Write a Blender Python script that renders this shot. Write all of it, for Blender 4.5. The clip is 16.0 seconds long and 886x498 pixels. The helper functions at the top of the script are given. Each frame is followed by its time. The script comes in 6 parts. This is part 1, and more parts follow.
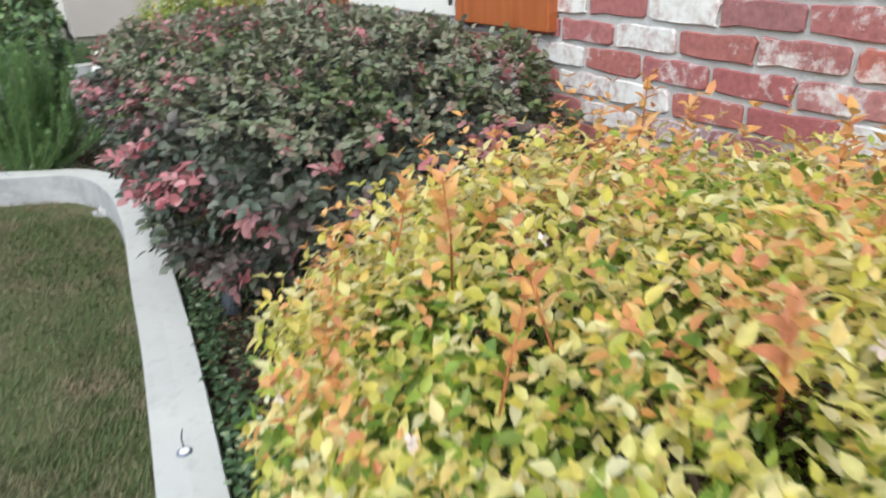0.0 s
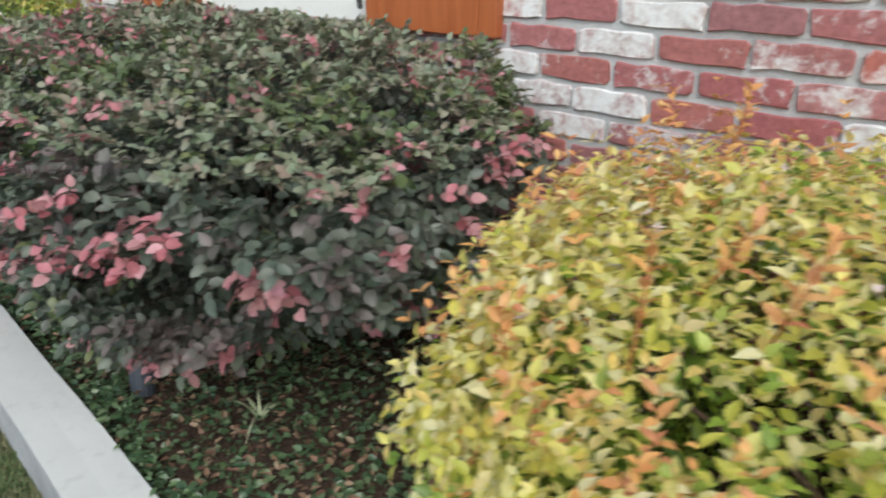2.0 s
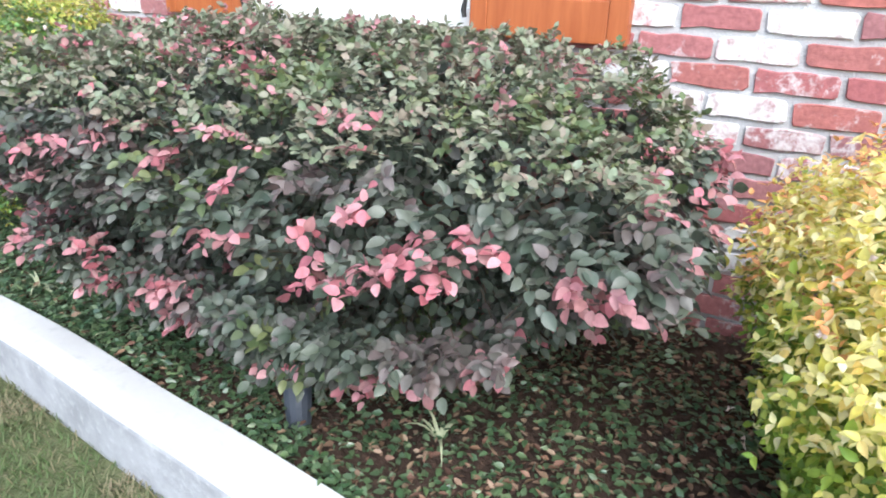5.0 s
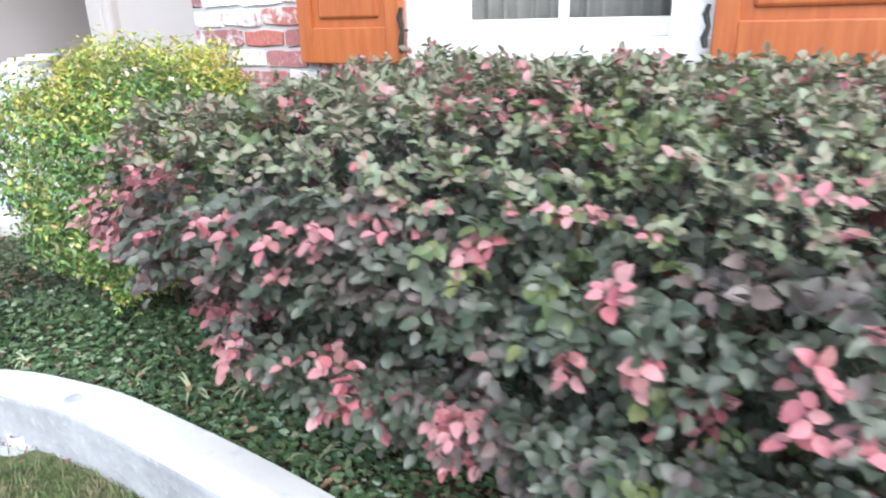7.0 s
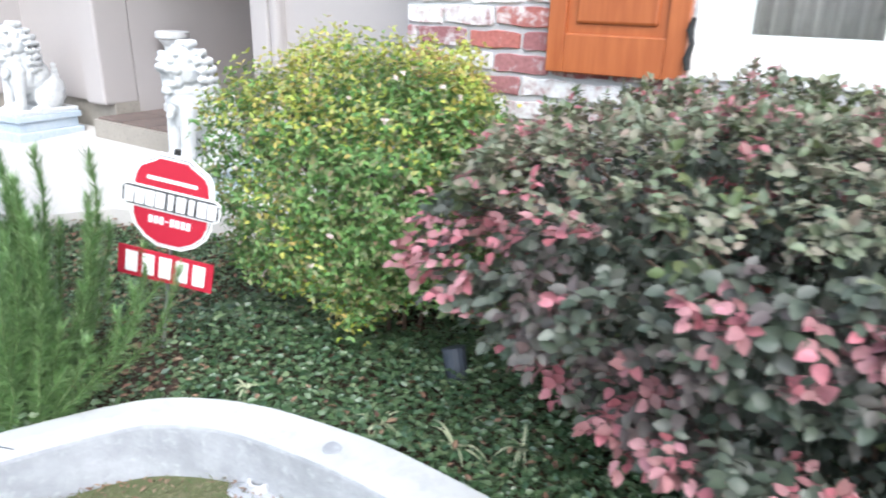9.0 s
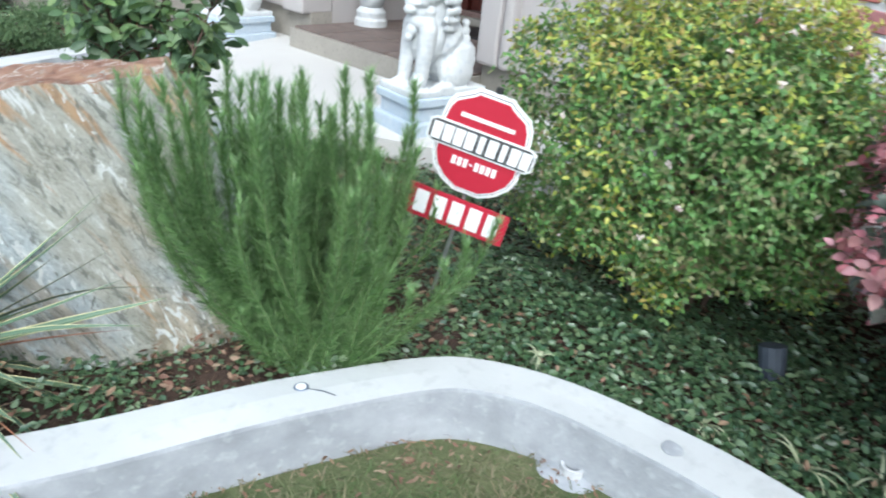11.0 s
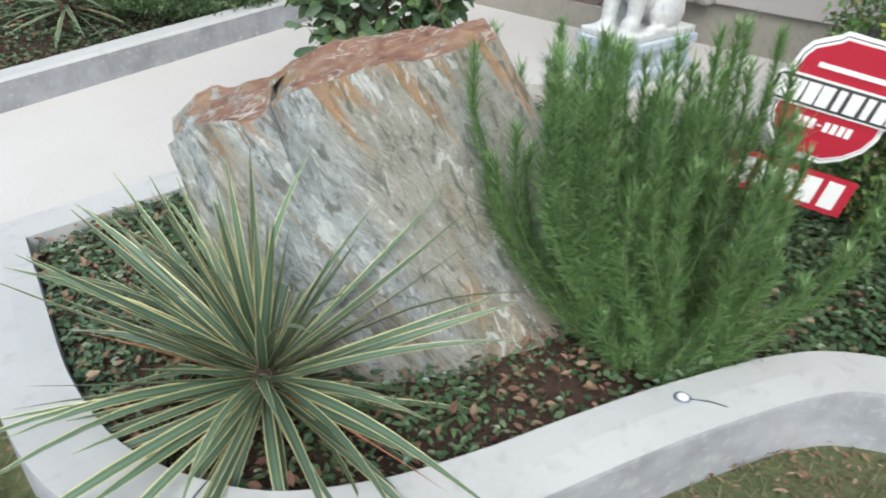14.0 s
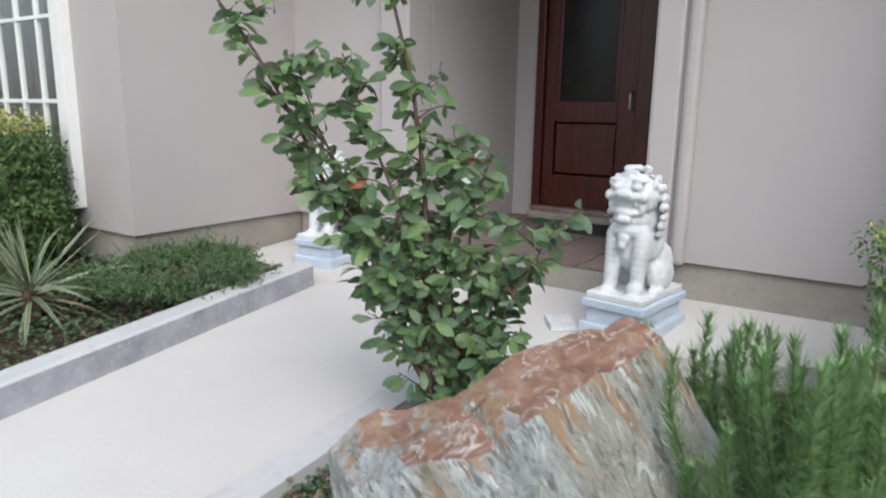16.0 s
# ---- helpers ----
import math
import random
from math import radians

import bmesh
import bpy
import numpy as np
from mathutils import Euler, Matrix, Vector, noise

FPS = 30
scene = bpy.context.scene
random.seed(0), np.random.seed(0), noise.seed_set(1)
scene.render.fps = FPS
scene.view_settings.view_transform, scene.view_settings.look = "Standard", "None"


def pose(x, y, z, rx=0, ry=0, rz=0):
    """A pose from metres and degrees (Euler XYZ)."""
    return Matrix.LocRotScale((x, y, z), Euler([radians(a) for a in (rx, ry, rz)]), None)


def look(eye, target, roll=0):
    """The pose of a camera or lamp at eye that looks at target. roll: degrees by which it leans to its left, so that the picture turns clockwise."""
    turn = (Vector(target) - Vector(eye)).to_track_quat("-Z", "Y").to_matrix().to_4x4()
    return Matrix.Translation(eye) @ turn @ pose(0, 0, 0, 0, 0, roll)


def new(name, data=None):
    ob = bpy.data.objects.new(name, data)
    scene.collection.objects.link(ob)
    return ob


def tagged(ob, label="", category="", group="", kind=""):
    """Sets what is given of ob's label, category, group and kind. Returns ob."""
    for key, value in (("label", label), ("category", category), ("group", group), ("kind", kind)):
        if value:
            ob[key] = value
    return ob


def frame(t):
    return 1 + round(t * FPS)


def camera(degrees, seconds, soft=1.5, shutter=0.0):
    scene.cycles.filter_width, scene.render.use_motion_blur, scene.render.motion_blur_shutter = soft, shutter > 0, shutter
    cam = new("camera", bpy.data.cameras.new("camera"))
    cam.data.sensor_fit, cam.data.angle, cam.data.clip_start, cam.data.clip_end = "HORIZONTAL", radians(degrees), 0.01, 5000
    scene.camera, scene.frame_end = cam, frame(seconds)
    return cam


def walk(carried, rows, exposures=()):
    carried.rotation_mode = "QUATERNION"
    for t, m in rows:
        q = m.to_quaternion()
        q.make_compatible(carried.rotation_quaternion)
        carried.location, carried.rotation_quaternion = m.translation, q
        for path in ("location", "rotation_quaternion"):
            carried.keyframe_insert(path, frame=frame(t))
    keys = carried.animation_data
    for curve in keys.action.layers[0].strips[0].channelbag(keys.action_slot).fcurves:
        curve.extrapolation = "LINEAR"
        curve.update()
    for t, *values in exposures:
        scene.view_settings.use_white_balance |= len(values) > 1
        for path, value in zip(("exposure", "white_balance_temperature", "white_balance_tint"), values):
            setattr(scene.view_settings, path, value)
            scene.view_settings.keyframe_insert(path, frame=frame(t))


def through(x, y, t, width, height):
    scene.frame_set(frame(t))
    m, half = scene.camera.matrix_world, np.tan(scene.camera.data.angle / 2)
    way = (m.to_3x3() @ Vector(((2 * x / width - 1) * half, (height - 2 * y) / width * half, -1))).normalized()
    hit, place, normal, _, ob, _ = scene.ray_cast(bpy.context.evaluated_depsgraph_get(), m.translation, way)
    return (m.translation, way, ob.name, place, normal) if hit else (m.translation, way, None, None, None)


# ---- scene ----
cam = camera(67.6, 16.0, soft=1.9, shutter=0.5)
PATH = [
    (0, look((-0.142, 0.116, 1.225), (0.814, 1.667, 0.401), -1.3)),
    (0.5, look((-0.082, 0.282, 1.226), (0.953, 1.792, 0.421), -4.8)),
    (1, look((-0.082, 0.358, 1.218), (1.214, 1.664, 0.433), 1.6)),
    (1.5, look((-0.219, 0.479, 1.216), (1.177, 1.679, 0.434), -1.0)),
    (2, look((-0.363, 0.610, 1.208), (1.060, 1.754, 0.392), 0.4)),
    (2.5, look((-0.446, 0.804, 1.189), (0.889, 2.040, 0.358), -0.9)),
    (3, look((-0.504, 0.970, 1.203), (0.797, 2.269, 0.417), -0.6)),
    (3.2, look((-0.536, 1.034, 1.198), (0.774, 2.328, 0.419), -0.4)),
    (5.3, look((-0.745, 1.229, 1.179), (0.905, 2.129, 0.380), 1.6)),
    (5.5, look((-0.749, 1.287, 1.164), (0.890, 2.214, 0.368), 1.1)),
    (6, look((-0.735, 1.510, 1.182), (0.887, 2.481, 0.375), -2.2)),
    (6.5, look((-0.716, 1.666, 1.187), (0.883, 2.668, 0.415), -1.5)),
    (7, look((-0.696, 1.891, 1.147), (0.936, 2.867, 0.473), -1.6)),
    (7.5, look((-0.748, 2.086, 1.163), (0.919, 3.034, 0.486), -1.3)),
    (8, look((-0.754, 2.251, 1.174), (0.897, 3.221, 0.471), -1.9)),
    (8.5, look((-0.783, 2.474, 1.196), (0.859, 3.467, 0.473), -1.2)),
    (9, look((-0.832, 2.654, 1.198), (0.777, 3.708, 0.477), 1.6)),
    (9.5, look((-0.939, 2.862, 1.181), (0.622, 3.960, 0.408), -0.2)),
    (9.7, look((-0.970, 2.913, 1.182), (0.563, 4.026, 0.380), 0.2)),
    (11.8, look((-1.177, 3.520, 1.129), (0.132, 4.703, 0.187), 6.9)),
    (12, look((-1.227, 3.564, 1.116), (0.085, 4.747, 0.176), 4.3)),
    (12.5, look((-1.331, 3.634, 1.137), (-0.048, 4.823, 0.171), 4.0)),
    (13, look((-1.367, 3.696, 1.129), (-0.114, 4.902, 0.140), 4.2)),
    (13.5, look((-1.363, 3.811, 1.129), (-0.128, 4.984, 0.083), 3.0)),
    (14, look((-1.369, 3.951, 1.115), (-0.165, 5.133, 0.053), 1.5)),
    (14.5, look((-1.456, 4.079, 1.106), (-0.307, 5.287, 0.022), 3.9)),
    (15, look((-1.601, 4.287, 1.136), (-0.230, 5.410, 0.245), 0.9)),
    (15.5, look((-1.625, 4.357, 1.202), (-0.077, 5.490, 0.633), 1.3)),
    (16, look((-1.659, 4.486, 1.215), (-0.002, 5.597, 0.799), 0.9)),
]
EXPO = [(0, 0.42, 6250, 3), (1.5, 0.3, 6250, 3), (2, 0.26, 6250, 3), (2.5, 0.66, 6200, 4), (3, 1.08, 6000, 6), (5.5, 1.24, 5900, 8), (8, 1.18, 5900, 8), (9.7, 0.92, 5900, 6), (12, 0.55, 5600, 0), (13.5, 0.32, 6200, 4), (14.5, 0.33, 6200, 5), (15.2, 0.26, 6100, 7), (16, 0.22, 6100, 8)]
walk(cam, PATH, EXPO)

# ---------------------------------------------------------------- light
world = bpy.data.worlds.new("world")
scene.world = world
world.use_nodes = True
wn = world.node_tree.nodes
wl = world.node_tree.links
sky = wn.new("ShaderNodeTexSky")
sky.sky_type = "NISHITA"
sky.sun_disc = False
sky.sun_elevation = radians(48)
sky.sun_rotation = radians(227)
sky.dust_density = 4.0
sky.air_density = 1.0
pale = wn.new("ShaderNodeHueSaturation")
pale.inputs["Saturation"].default_value = 0.6
wl.new(sky.outputs[0], pale.inputs["Color"])
wl.new(pale.outputs[0], wn["Background"].inputs[0])
wn["Background"].inputs[1].default_value = 0.19

sun_data = bpy.data.lights.new("sun", "SUN")
sun_data.energy = 0.9
sun_data.angle = radians(60)
sun_data.color = (1.0, 1.0, 0.99)
sun = new("sun", sun_data)
sun.matrix_world = look((-3.2, 0.4, 6.0), (0.0, 3.4, 0.0))



# ---------------------------------------------------------------- materials
def nodes_of(name):
    m = bpy.data.materials.new(name)
    m.use_nodes = True
    return m, m.node_tree.nodes, m.node_tree.links, m.node_tree.nodes["Principled BSDF"]


def ramp(n, stops, interp="LINEAR"):
    r = n.new("ShaderNodeValToRGB")
    r.color_ramp.interpolation = interp
    e = r.color_ramp.elements
    while len(e) < len(stops):
        e.new(0.5)
    for k, (p, c) in zip(e, stops):
        k.position = p
        k.color = (*c, 1) if len(c) == 3 else c
    return r


def leaf_mat(name, cols, rough=0.45, through=0.25, spec=0.35, patch=None):
    """Leaf colours picked at random leaf by leaf, with a paler vein-like mottling."""
    m, n, l, b = nodes_of(name)
    geo = n.new("ShaderNodeNewGeometry")
    k = len(cols)
    r = ramp(n, [(i / (k - 1), c) for i, c in enumerate(cols)])
    l.new(geo.outputs["Random Per Island"], r.inputs[0])
    tc = n.new("ShaderNodeTexCoord")
    no = n.new("ShaderNodeTexNoise")
    no.inputs["Scale"].default_value = 90
    no.inputs["Detail"].default_value = 3
    l.new(tc.outputs["Object"], no.inputs["Vector"])
    hs = n.new("ShaderNodeHueSaturation")
    mr = n.new("ShaderNodeMapRange")
    mr.inputs["To Min"].default_value = 0.7
    mr.inputs["To Max"].default_value = 1.3
    l.new(no.outputs["Fac"], mr.inputs["Value"])
    l.new(mr.outputs[0], hs.inputs["Value"])
    if patch:
        n2 = n.new("ShaderNodeTexNoise")
        n2.inputs["Scale"].default_value = 3.2
        n2.inputs["Detail"].default_value = 6
        n2.inputs["Roughness"].default_value = 0.65
        l.new(tc.outputs["Object"], n2.inputs["Vector"])
        pm = ramp(n, [(0.50, (0, 0, 0)), (0.64, (0.85, 0.85, 0.85))])
        l.new(n2.outputs["Fac"], pm.inputs[0])
        px = n.new("ShaderNodeMix")
        px.data_type = "RGBA"
        l.new(pm.outputs[0], px.inputs["Factor"])
        l.new(r.outputs[0], px.inputs["A"])
        px.inputs["B"].default_value = (*patch, 1)
        l.new(px.outputs["Result"], hs.inputs["Color"])
    else:
        l.new(r.outputs[0], hs.inputs["Color"])
    l.new(hs.outputs[0], b.inputs["Base Color"])
    b.inputs["Roughness"].default_value = rough
    b.inputs["Specular IOR Level"].default_value = spec
    tr = n.new("ShaderNodeBsdfTranslucent")
    l.new(hs.outputs[0], tr.inputs[0])
    mx = n.new("ShaderNodeMixShader")
    mx.inputs[0].default_value = through
    l.new(b.outputs[0], mx.inputs[1])
    l.new(tr.outputs[0], mx.inputs[2])
    l.new(mx.outputs[0], n["Material Output"].inputs[0])
    return m


def mottled(name, a, b_, c=None, scale=4.0, fine=60.0, rough=0.85, bump=0.2, metal=0.0, spec=0.4):
    """Two scales of mottling between colours, with a fine bump."""
    m, n, l, b = nodes_of(name)
    tc = n.new("ShaderNodeTexCoord")
    n1 = n.new("ShaderNodeTexNoise")
    n1.inputs["Scale"].default_value = scale
    n1.inputs["Detail"].default_value = 6
    n1.inputs["Roughness"].default_value = 0.6
    n2 = n.new("ShaderNodeTexNoise")
    n2.inputs["Scale"].default_value = fine
    n2.inputs["Detail"].default_value = 4
    for q in (n1, n2):
        l.new(tc.outputs["Object"], q.inputs["Vector"])
    r1 = ramp(n, [(0.3, a), (0.7, b_)])
    l.new(n1.outputs["Fac"], r1.inputs[0])
    out = r1.outputs[0]
    mx = n.new("ShaderNodeMix")
    mx.data_type = "RGBA"
    r2 = ramp(n, [(0.55, (0, 0, 0)), (0.75, (1, 1, 1))])
    l.new(n2.outputs["Fac"], r2.inputs[0])
    ml = n.new("ShaderNodeMath")
    ml.operation = "MULTIPLY"
    ml.inputs[1].default_value = 0.6
    l.new(r2.outputs[0], ml.inputs[0])
    l.new(ml.outputs[0], mx.inputs["Factor"])
    l.new(out, mx.inputs["A"])
    mx.inputs["B"].default_value = (*(c or b_), 1)
    l.new(mx.outputs["Result"], b.inputs["Base Color"])
    b.inputs["Roughness"].default_value = rough
    b.inputs["Metallic"].default_value = metal
    b.inputs["Specular IOR Level"].default_value = spec
    if bump:
        bp = n.new("ShaderNodeBump")
        bp.inputs["Strength"].default_value = bump
        bp.inputs["Distance"].default_value = 0.01
        l.new(n2.outputs["Fac"], bp.inputs["Height"])
        l.new(bp.outputs[0], b.inputs["Normal"])
    return m


def brick_mat():
    """Old handmade brick: red to purple body, some bricks limewashed white, with worn lime patches."""
    m, n, l, b = nodes_of("old_brick")
    oi = n.new("ShaderNodeObjectInfo")
    body = ramp(n, [(0.0, (0.31, 0.10, 0.105)), (0.35, (0.36, 0.16, 0.16)), (0.6, (0.26, 0.115, 0.125)), (0.8, (0.40, 0.13, 0.105)), (1.0, (0.23, 0.11, 0.125))])
    l.new(oi.outputs["Random"], body.inputs[0])
    geo = n.new("ShaderNodeNewGeometry")
    n1 = n.new("ShaderNodeTexNoise")
    n1.inputs["Scale"].default_value = 14
    n1.inputs["Detail"].default_value = 8
    n1.inputs["Roughness"].default_value = 0.72
    n1.inputs["Distortion"].default_value = 0.25
    l.new(geo.outputs["Position"], n1.inputs["Vector"])
    # how much lime each brick carries
    frac = n.new("ShaderNodeMath")
    frac.operation = "MULTIPLY"
    frac.inputs[1].default_value = 7.31
    l.new(oi.outputs["Random"], frac.inputs[0])
    fr = n.new("ShaderNodeMath")
    fr.operation = "FRACT"
    l.new(frac.outputs[0], fr.inputs[0])
    lime = ramp(n, [(0.0, (0.0,) * 3), (0.3, (0.07,) * 3), (0.6, (0.13,) * 3), (0.74, (0.17,) * 3), (0.80, (0.25,) * 3), (1.0, (0.33,) * 3)])
    l.new(fr.outputs[0], lime.inputs[0])
    ad = n.new("ShaderNodeMath")
    ad.operation = "ADD"
    l.new(n1.outputs["Fac"], ad.inputs[0])
    l.new(lime.outputs[0], ad.inputs[1])
    msk = ramp(n, [(0.61, (0, 0, 0)), (0.68, (0.5, 0.5, 0.5)), (0.78, (0.95, 0.95, 0.95))])
    l.new(ad.outputs[0], msk.inputs[0])
    n2 = n.new("ShaderNodeTexNoise")
    n2.inputs["Scale"].default_value = 70
    n2.inputs["Detail"].default_value = 5
    l.new(geo.outputs["Position"], n2.inputs["Vector"])
    hs = n.new("ShaderNodeHueSaturation")
    mr = n.new("ShaderNodeMapRange")
    mr.inputs["To Min"].default_value = 0.55
    mr.inputs["To Max"].default_value = 1.5
    l.new(n2.outputs["Fac"], mr.inputs["Value"])
    l.new(mr.outputs[0], hs.inputs["Value"])
    l.new(body.outputs[0], hs.inputs["Color"])
    mx = n.new("ShaderNodeMix")
    mx.data_type = "RGBA"
    l.new(msk.outputs[0], mx.inputs["Factor"])
    l.new(hs.outputs[0], mx.inputs["A"])
    n3 = n.new("ShaderNodeTexNoise")
    n3.inputs["Scale"].default_value = 34
    n3.inputs["Detail"].default_value = 6
    l.new(geo.outputs["Position"], n3.inputs["Vector"])
    lc = ramp(n, [(0.30, (0.46, 0.36, 0.36)), (0.42, (0.62, 0.60, 0.60)), (0.60, (0.74, 0.75, 0.76))])
    l.new(n3.outputs["Fac"], lc.inputs[0])
    l.new(lc.outputs[0], mx.inputs["B"])
    l.new(mx.outputs["Result"], b.inputs["Base Color"])
    b.inputs["Roughness"].default_value = 0.9
    bp = n.new("ShaderNodeBump")
    bp.inputs["Strength"].default_value = 0.5
    bp.inputs["Distance"].default_value = 0.006
    l.new(n2.outputs["Fac"], bp.inputs["Height"])
    l.new(bp.outputs[0], b.inputs["Normal"])
    return m


def wood_mat(name, dark, light, rough=0.35, axis=2, scale=9.0):
    m, n, l, b = nodes_of(name)
    tc = n.new("ShaderNodeTexCoord")
    mp = n.new("ShaderNodeMapping")
    s = [scale * 4] * 3
    s[axis] = scale * 0.35
    mp.inputs["Scale"].default_value = s
    l.new(tc.outputs["Object"], mp.inputs["Vector"])
    no = n.new("ShaderNodeTexNoise")
    no.inputs["Scale"].default_value = 1.0
    no.inputs["Detail"].default_value = 8
    no.inputs["Roughness"].default_value = 0.62
    no.inputs["Distortion"].default_value = 0.6
    l.new(mp.outputs[0], no.inputs["Vector"])
    r = ramp(n, [(0.32, dark), (0.68, light)])
    l.new(no.outputs["Fac"], r.inputs[0])
    l.new(r.outputs[0], b.inputs["Base Color"])
    b.inputs["Roughness"].default_value = rough
    bp = n.new("ShaderNodeBump")
    bp.inputs["Strength"].default_value = 0.12
    bp.inputs["Distance"].default_value = 0.003
    l.new(no.outputs["Fac"], bp.inputs["Height"])
    l.new(bp.outputs[0], b.inputs["Normal"])
    return m


def rock_mat():
    """Layered quartzite: fine olive, blue-grey and white streaks along the leaning grain, tan bands, rust on the weathered crest."""
    m, n, l, b = nodes_of("streaked_quartzite")
    tc = n.new("ShaderNodeTexCoord")

    def grained(scale, detail, rough, dist, turn=0.0):
        mp = n.new("ShaderNodeMapping")
        mp.vector_type = "TEXTURE"
        mp.inputs["Rotation"].default_value = (radians(-24), radians(-29 + turn), 0)
        mp.inputs["Scale"].default_value = [1 / v for v in scale]
        l.new(tc.outputs["Object"], mp.inputs["Vector"])
        no = n.new("ShaderNodeTexNoise")
        no.inputs["Scale"].default_value = 1.0
        no.inputs["Detail"].default_value = detail
        no.inputs["Roughness"].default_value = rough
        no.inputs["Distortion"].default_value = dist
        l.new(mp.outputs[0], no.inputs["Vector"])
        return no.outputs["Fac"]

    def mixed(fac, a, c, kind="MIX"):
        mx = n.new("ShaderNodeMix")
        mx.data_type = "RGBA"
        mx.blend_type = kind
        for sock, v in ((mx.inputs["Factor"], fac), (mx.inputs["A"], a), (mx.inputs["B"], c)):
            if isinstance(v, tuple):
                sock.default_value = (*v, 1)
            elif isinstance(v, float):
                sock.default_value = v
            else:
                l.new(v, sock)
        return mx.outputs["Result"]

    def summed(a, c, how="ADD"):
        q = n.new("ShaderNodeMath")
        q.operation = how
        for sock, v in zip(q.inputs, (a, c)):
            if isinstance(v, float):
                sock.default_value = v
            else:
                l.new(v, sock)
        return q.outputs[0]

    def stepped(value, stops):
        q = ramp(n, stops)
        l.new(value, q.inputs[0])
        return q.outputs[0]

    def spread(value, a0, a1, b0, b1):
        q = n.new("ShaderNodeMapRange")
        for key, v in (("From Min", a0), ("From Max", a1), ("To Min", b0), ("To Max", b1)):
            q.inputs[key].default_value = v
        l.new(value, q.inputs["Value"])
        return q.outputs[0]

    fine = grained((62, 62, 26), 8, 0.72, 1.8)
    mid = grained((22, 22, 6.0), 7, 0.66, 1.4)
    wide = grained((7.0, 7.0, 1.1), 5, 0.6, 0.6)
    zone = grained((4.0, 4.0, 1.5), 4, 0.55, 0.5, 8)
    streak = spread(summed(summed(fine, 0.5, "MULTIPLY"), summed(mid, 0.5, "MULTIPLY")), 0.37, 0.63, 0.0, 1.0)
    olive = stepped(streak, [(0.06, (0.23, 0.225, 0.18)), (0.28, (0.42, 0.41, 0.345)), (0.5, (0.50, 0.495, 0.425)), (0.72, (0.57, 0.565, 0.50)), (0.94, (0.74, 0.745, 0.70))])
    blue = stepped(streak, [(0.06, (0.26, 0.29, 0.295)), (0.28, (0.45, 0.49, 0.495)), (0.5, (0.55, 0.595, 0.60)), (0.72, (0.64, 0.68, 0.68)), (0.94, (0.82, 0.84, 0.84))])
    body = mixed(stepped(zone, [(0.48, (0, 0, 0)), (0.60, (1, 1, 1))]), olive, blue)
    # tan bands down the grain and at the foot, orange runs below the crest
    sp = n.new("ShaderNodeSeparateXYZ")
    l.new(tc.outputs["Object"], sp.inputs[0])
    foot = spread(sp.outputs["Z"], 0.12, 0.34, 0.11, 0.0)
    band = stepped(summed(wide, foot), [(0.545, (0, 0, 0)), (0.63, (0.55, 0.55, 0.55))])
    body = mixed(band, body, stepped(mid, [(0.34, (0.30, 0.225, 0.14)), (0.5, (0.46, 0.37, 0.25)), (0.64, (0.56, 0.45, 0.31))]))
    runs = summed(grained((17, 17, 1.6), 3, 0.55, 0.3), spread(sp.outputs["Z"], 0.46, 0.74, -0.14, 0.055))
    body = mixed(stepped(runs, [(0.515, (0, 0, 0)), (0.57, (0.8, 0.8, 0.8))]), body, stepped(mid, [(0.36, (0.40, 0.25, 0.14)), (0.52, (0.55, 0.34, 0.18)), (0.66, (0.62, 0.31, 0.12))]))
    # rusty crest
    geo = n.new("ShaderNodeNewGeometry")
    sn = n.new("ShaderNodeSeparateXYZ")
    l.new(geo.outputs["True Normal"], sn.inputs[0])
    tn = n.new("ShaderNodeTexNoise")
    tn.inputs["Scale"].default_value = 11
    tn.inputs["Detail"].default_value = 7
    tn.inputs["Roughness"].default_value = 0.62
    tn.inputs["Distortion"].default_value = 1.6
    l.new(tc.outputs["Object"], tn.inputs["Vector"])
    crest = stepped(tn.outputs["Fac"], [(0.3, (0.27, 0.135, 0.095)), (0.45, (0.41, 0.225, 0.155)), (0.56, (0.48, 0.29, 0.205)), (0.66, (0.56, 0.40, 0.30))])
    seam = stepped(grained((9.0, 24, 24), 3, 0.5, 0.9, 29), [(0.478, (0, 0, 0)), (0.490, (0.95, 0.95, 0.95)), (0.512, (0.95, 0.95, 0.95)), (0.524, (0, 0, 0))])
    broken = stepped(grained((8, 8, 8), 2, 0.5, 0.3, 29), [(0.36, (0, 0, 0)), (0.45, (1, 1, 1))])
    crest = mixed(summed(seam, broken, "MULTIPLY"), crest, (0.80, 0.74, 0.67))
    body = mixed(stepped(summed(sn.outputs["Z"], summed(fine, 0.25, "MULTIPLY")), [(0.86, (0, 0, 0)), (1.02, (1, 1, 1))]), body, crest)
    # short white quartz flecks along the grain, in patches, and dark hairline cracks
    up = stepped(sn.outputs["Z"], [(0.6, (1, 1, 1)), (0.8, (0, 0, 0))])
    fleck = stepped(grained((52, 52, 17), 3, 0.55, 0.9, 14), [(0.565, (0, 0, 0)), (0.61, (1, 1, 1))])
    patch = stepped(grained((8, 8, 3.2), 3, 0.5, 0.8), [(0.43, (0, 0, 0)), (0.56, (0.95, 0.95, 0.95))])
    body = mixed(summed(summed(fleck, patch, "MULTIPLY"), up, "MULTIPLY"), body, (0.86, 0.87, 0.85))
    nick = stepped(grained((46, 46, 13), 3, 0.55, 0.9, 10), [(0.36, (0.75, 0.75, 0.75)), (0.41, (0, 0, 0))])
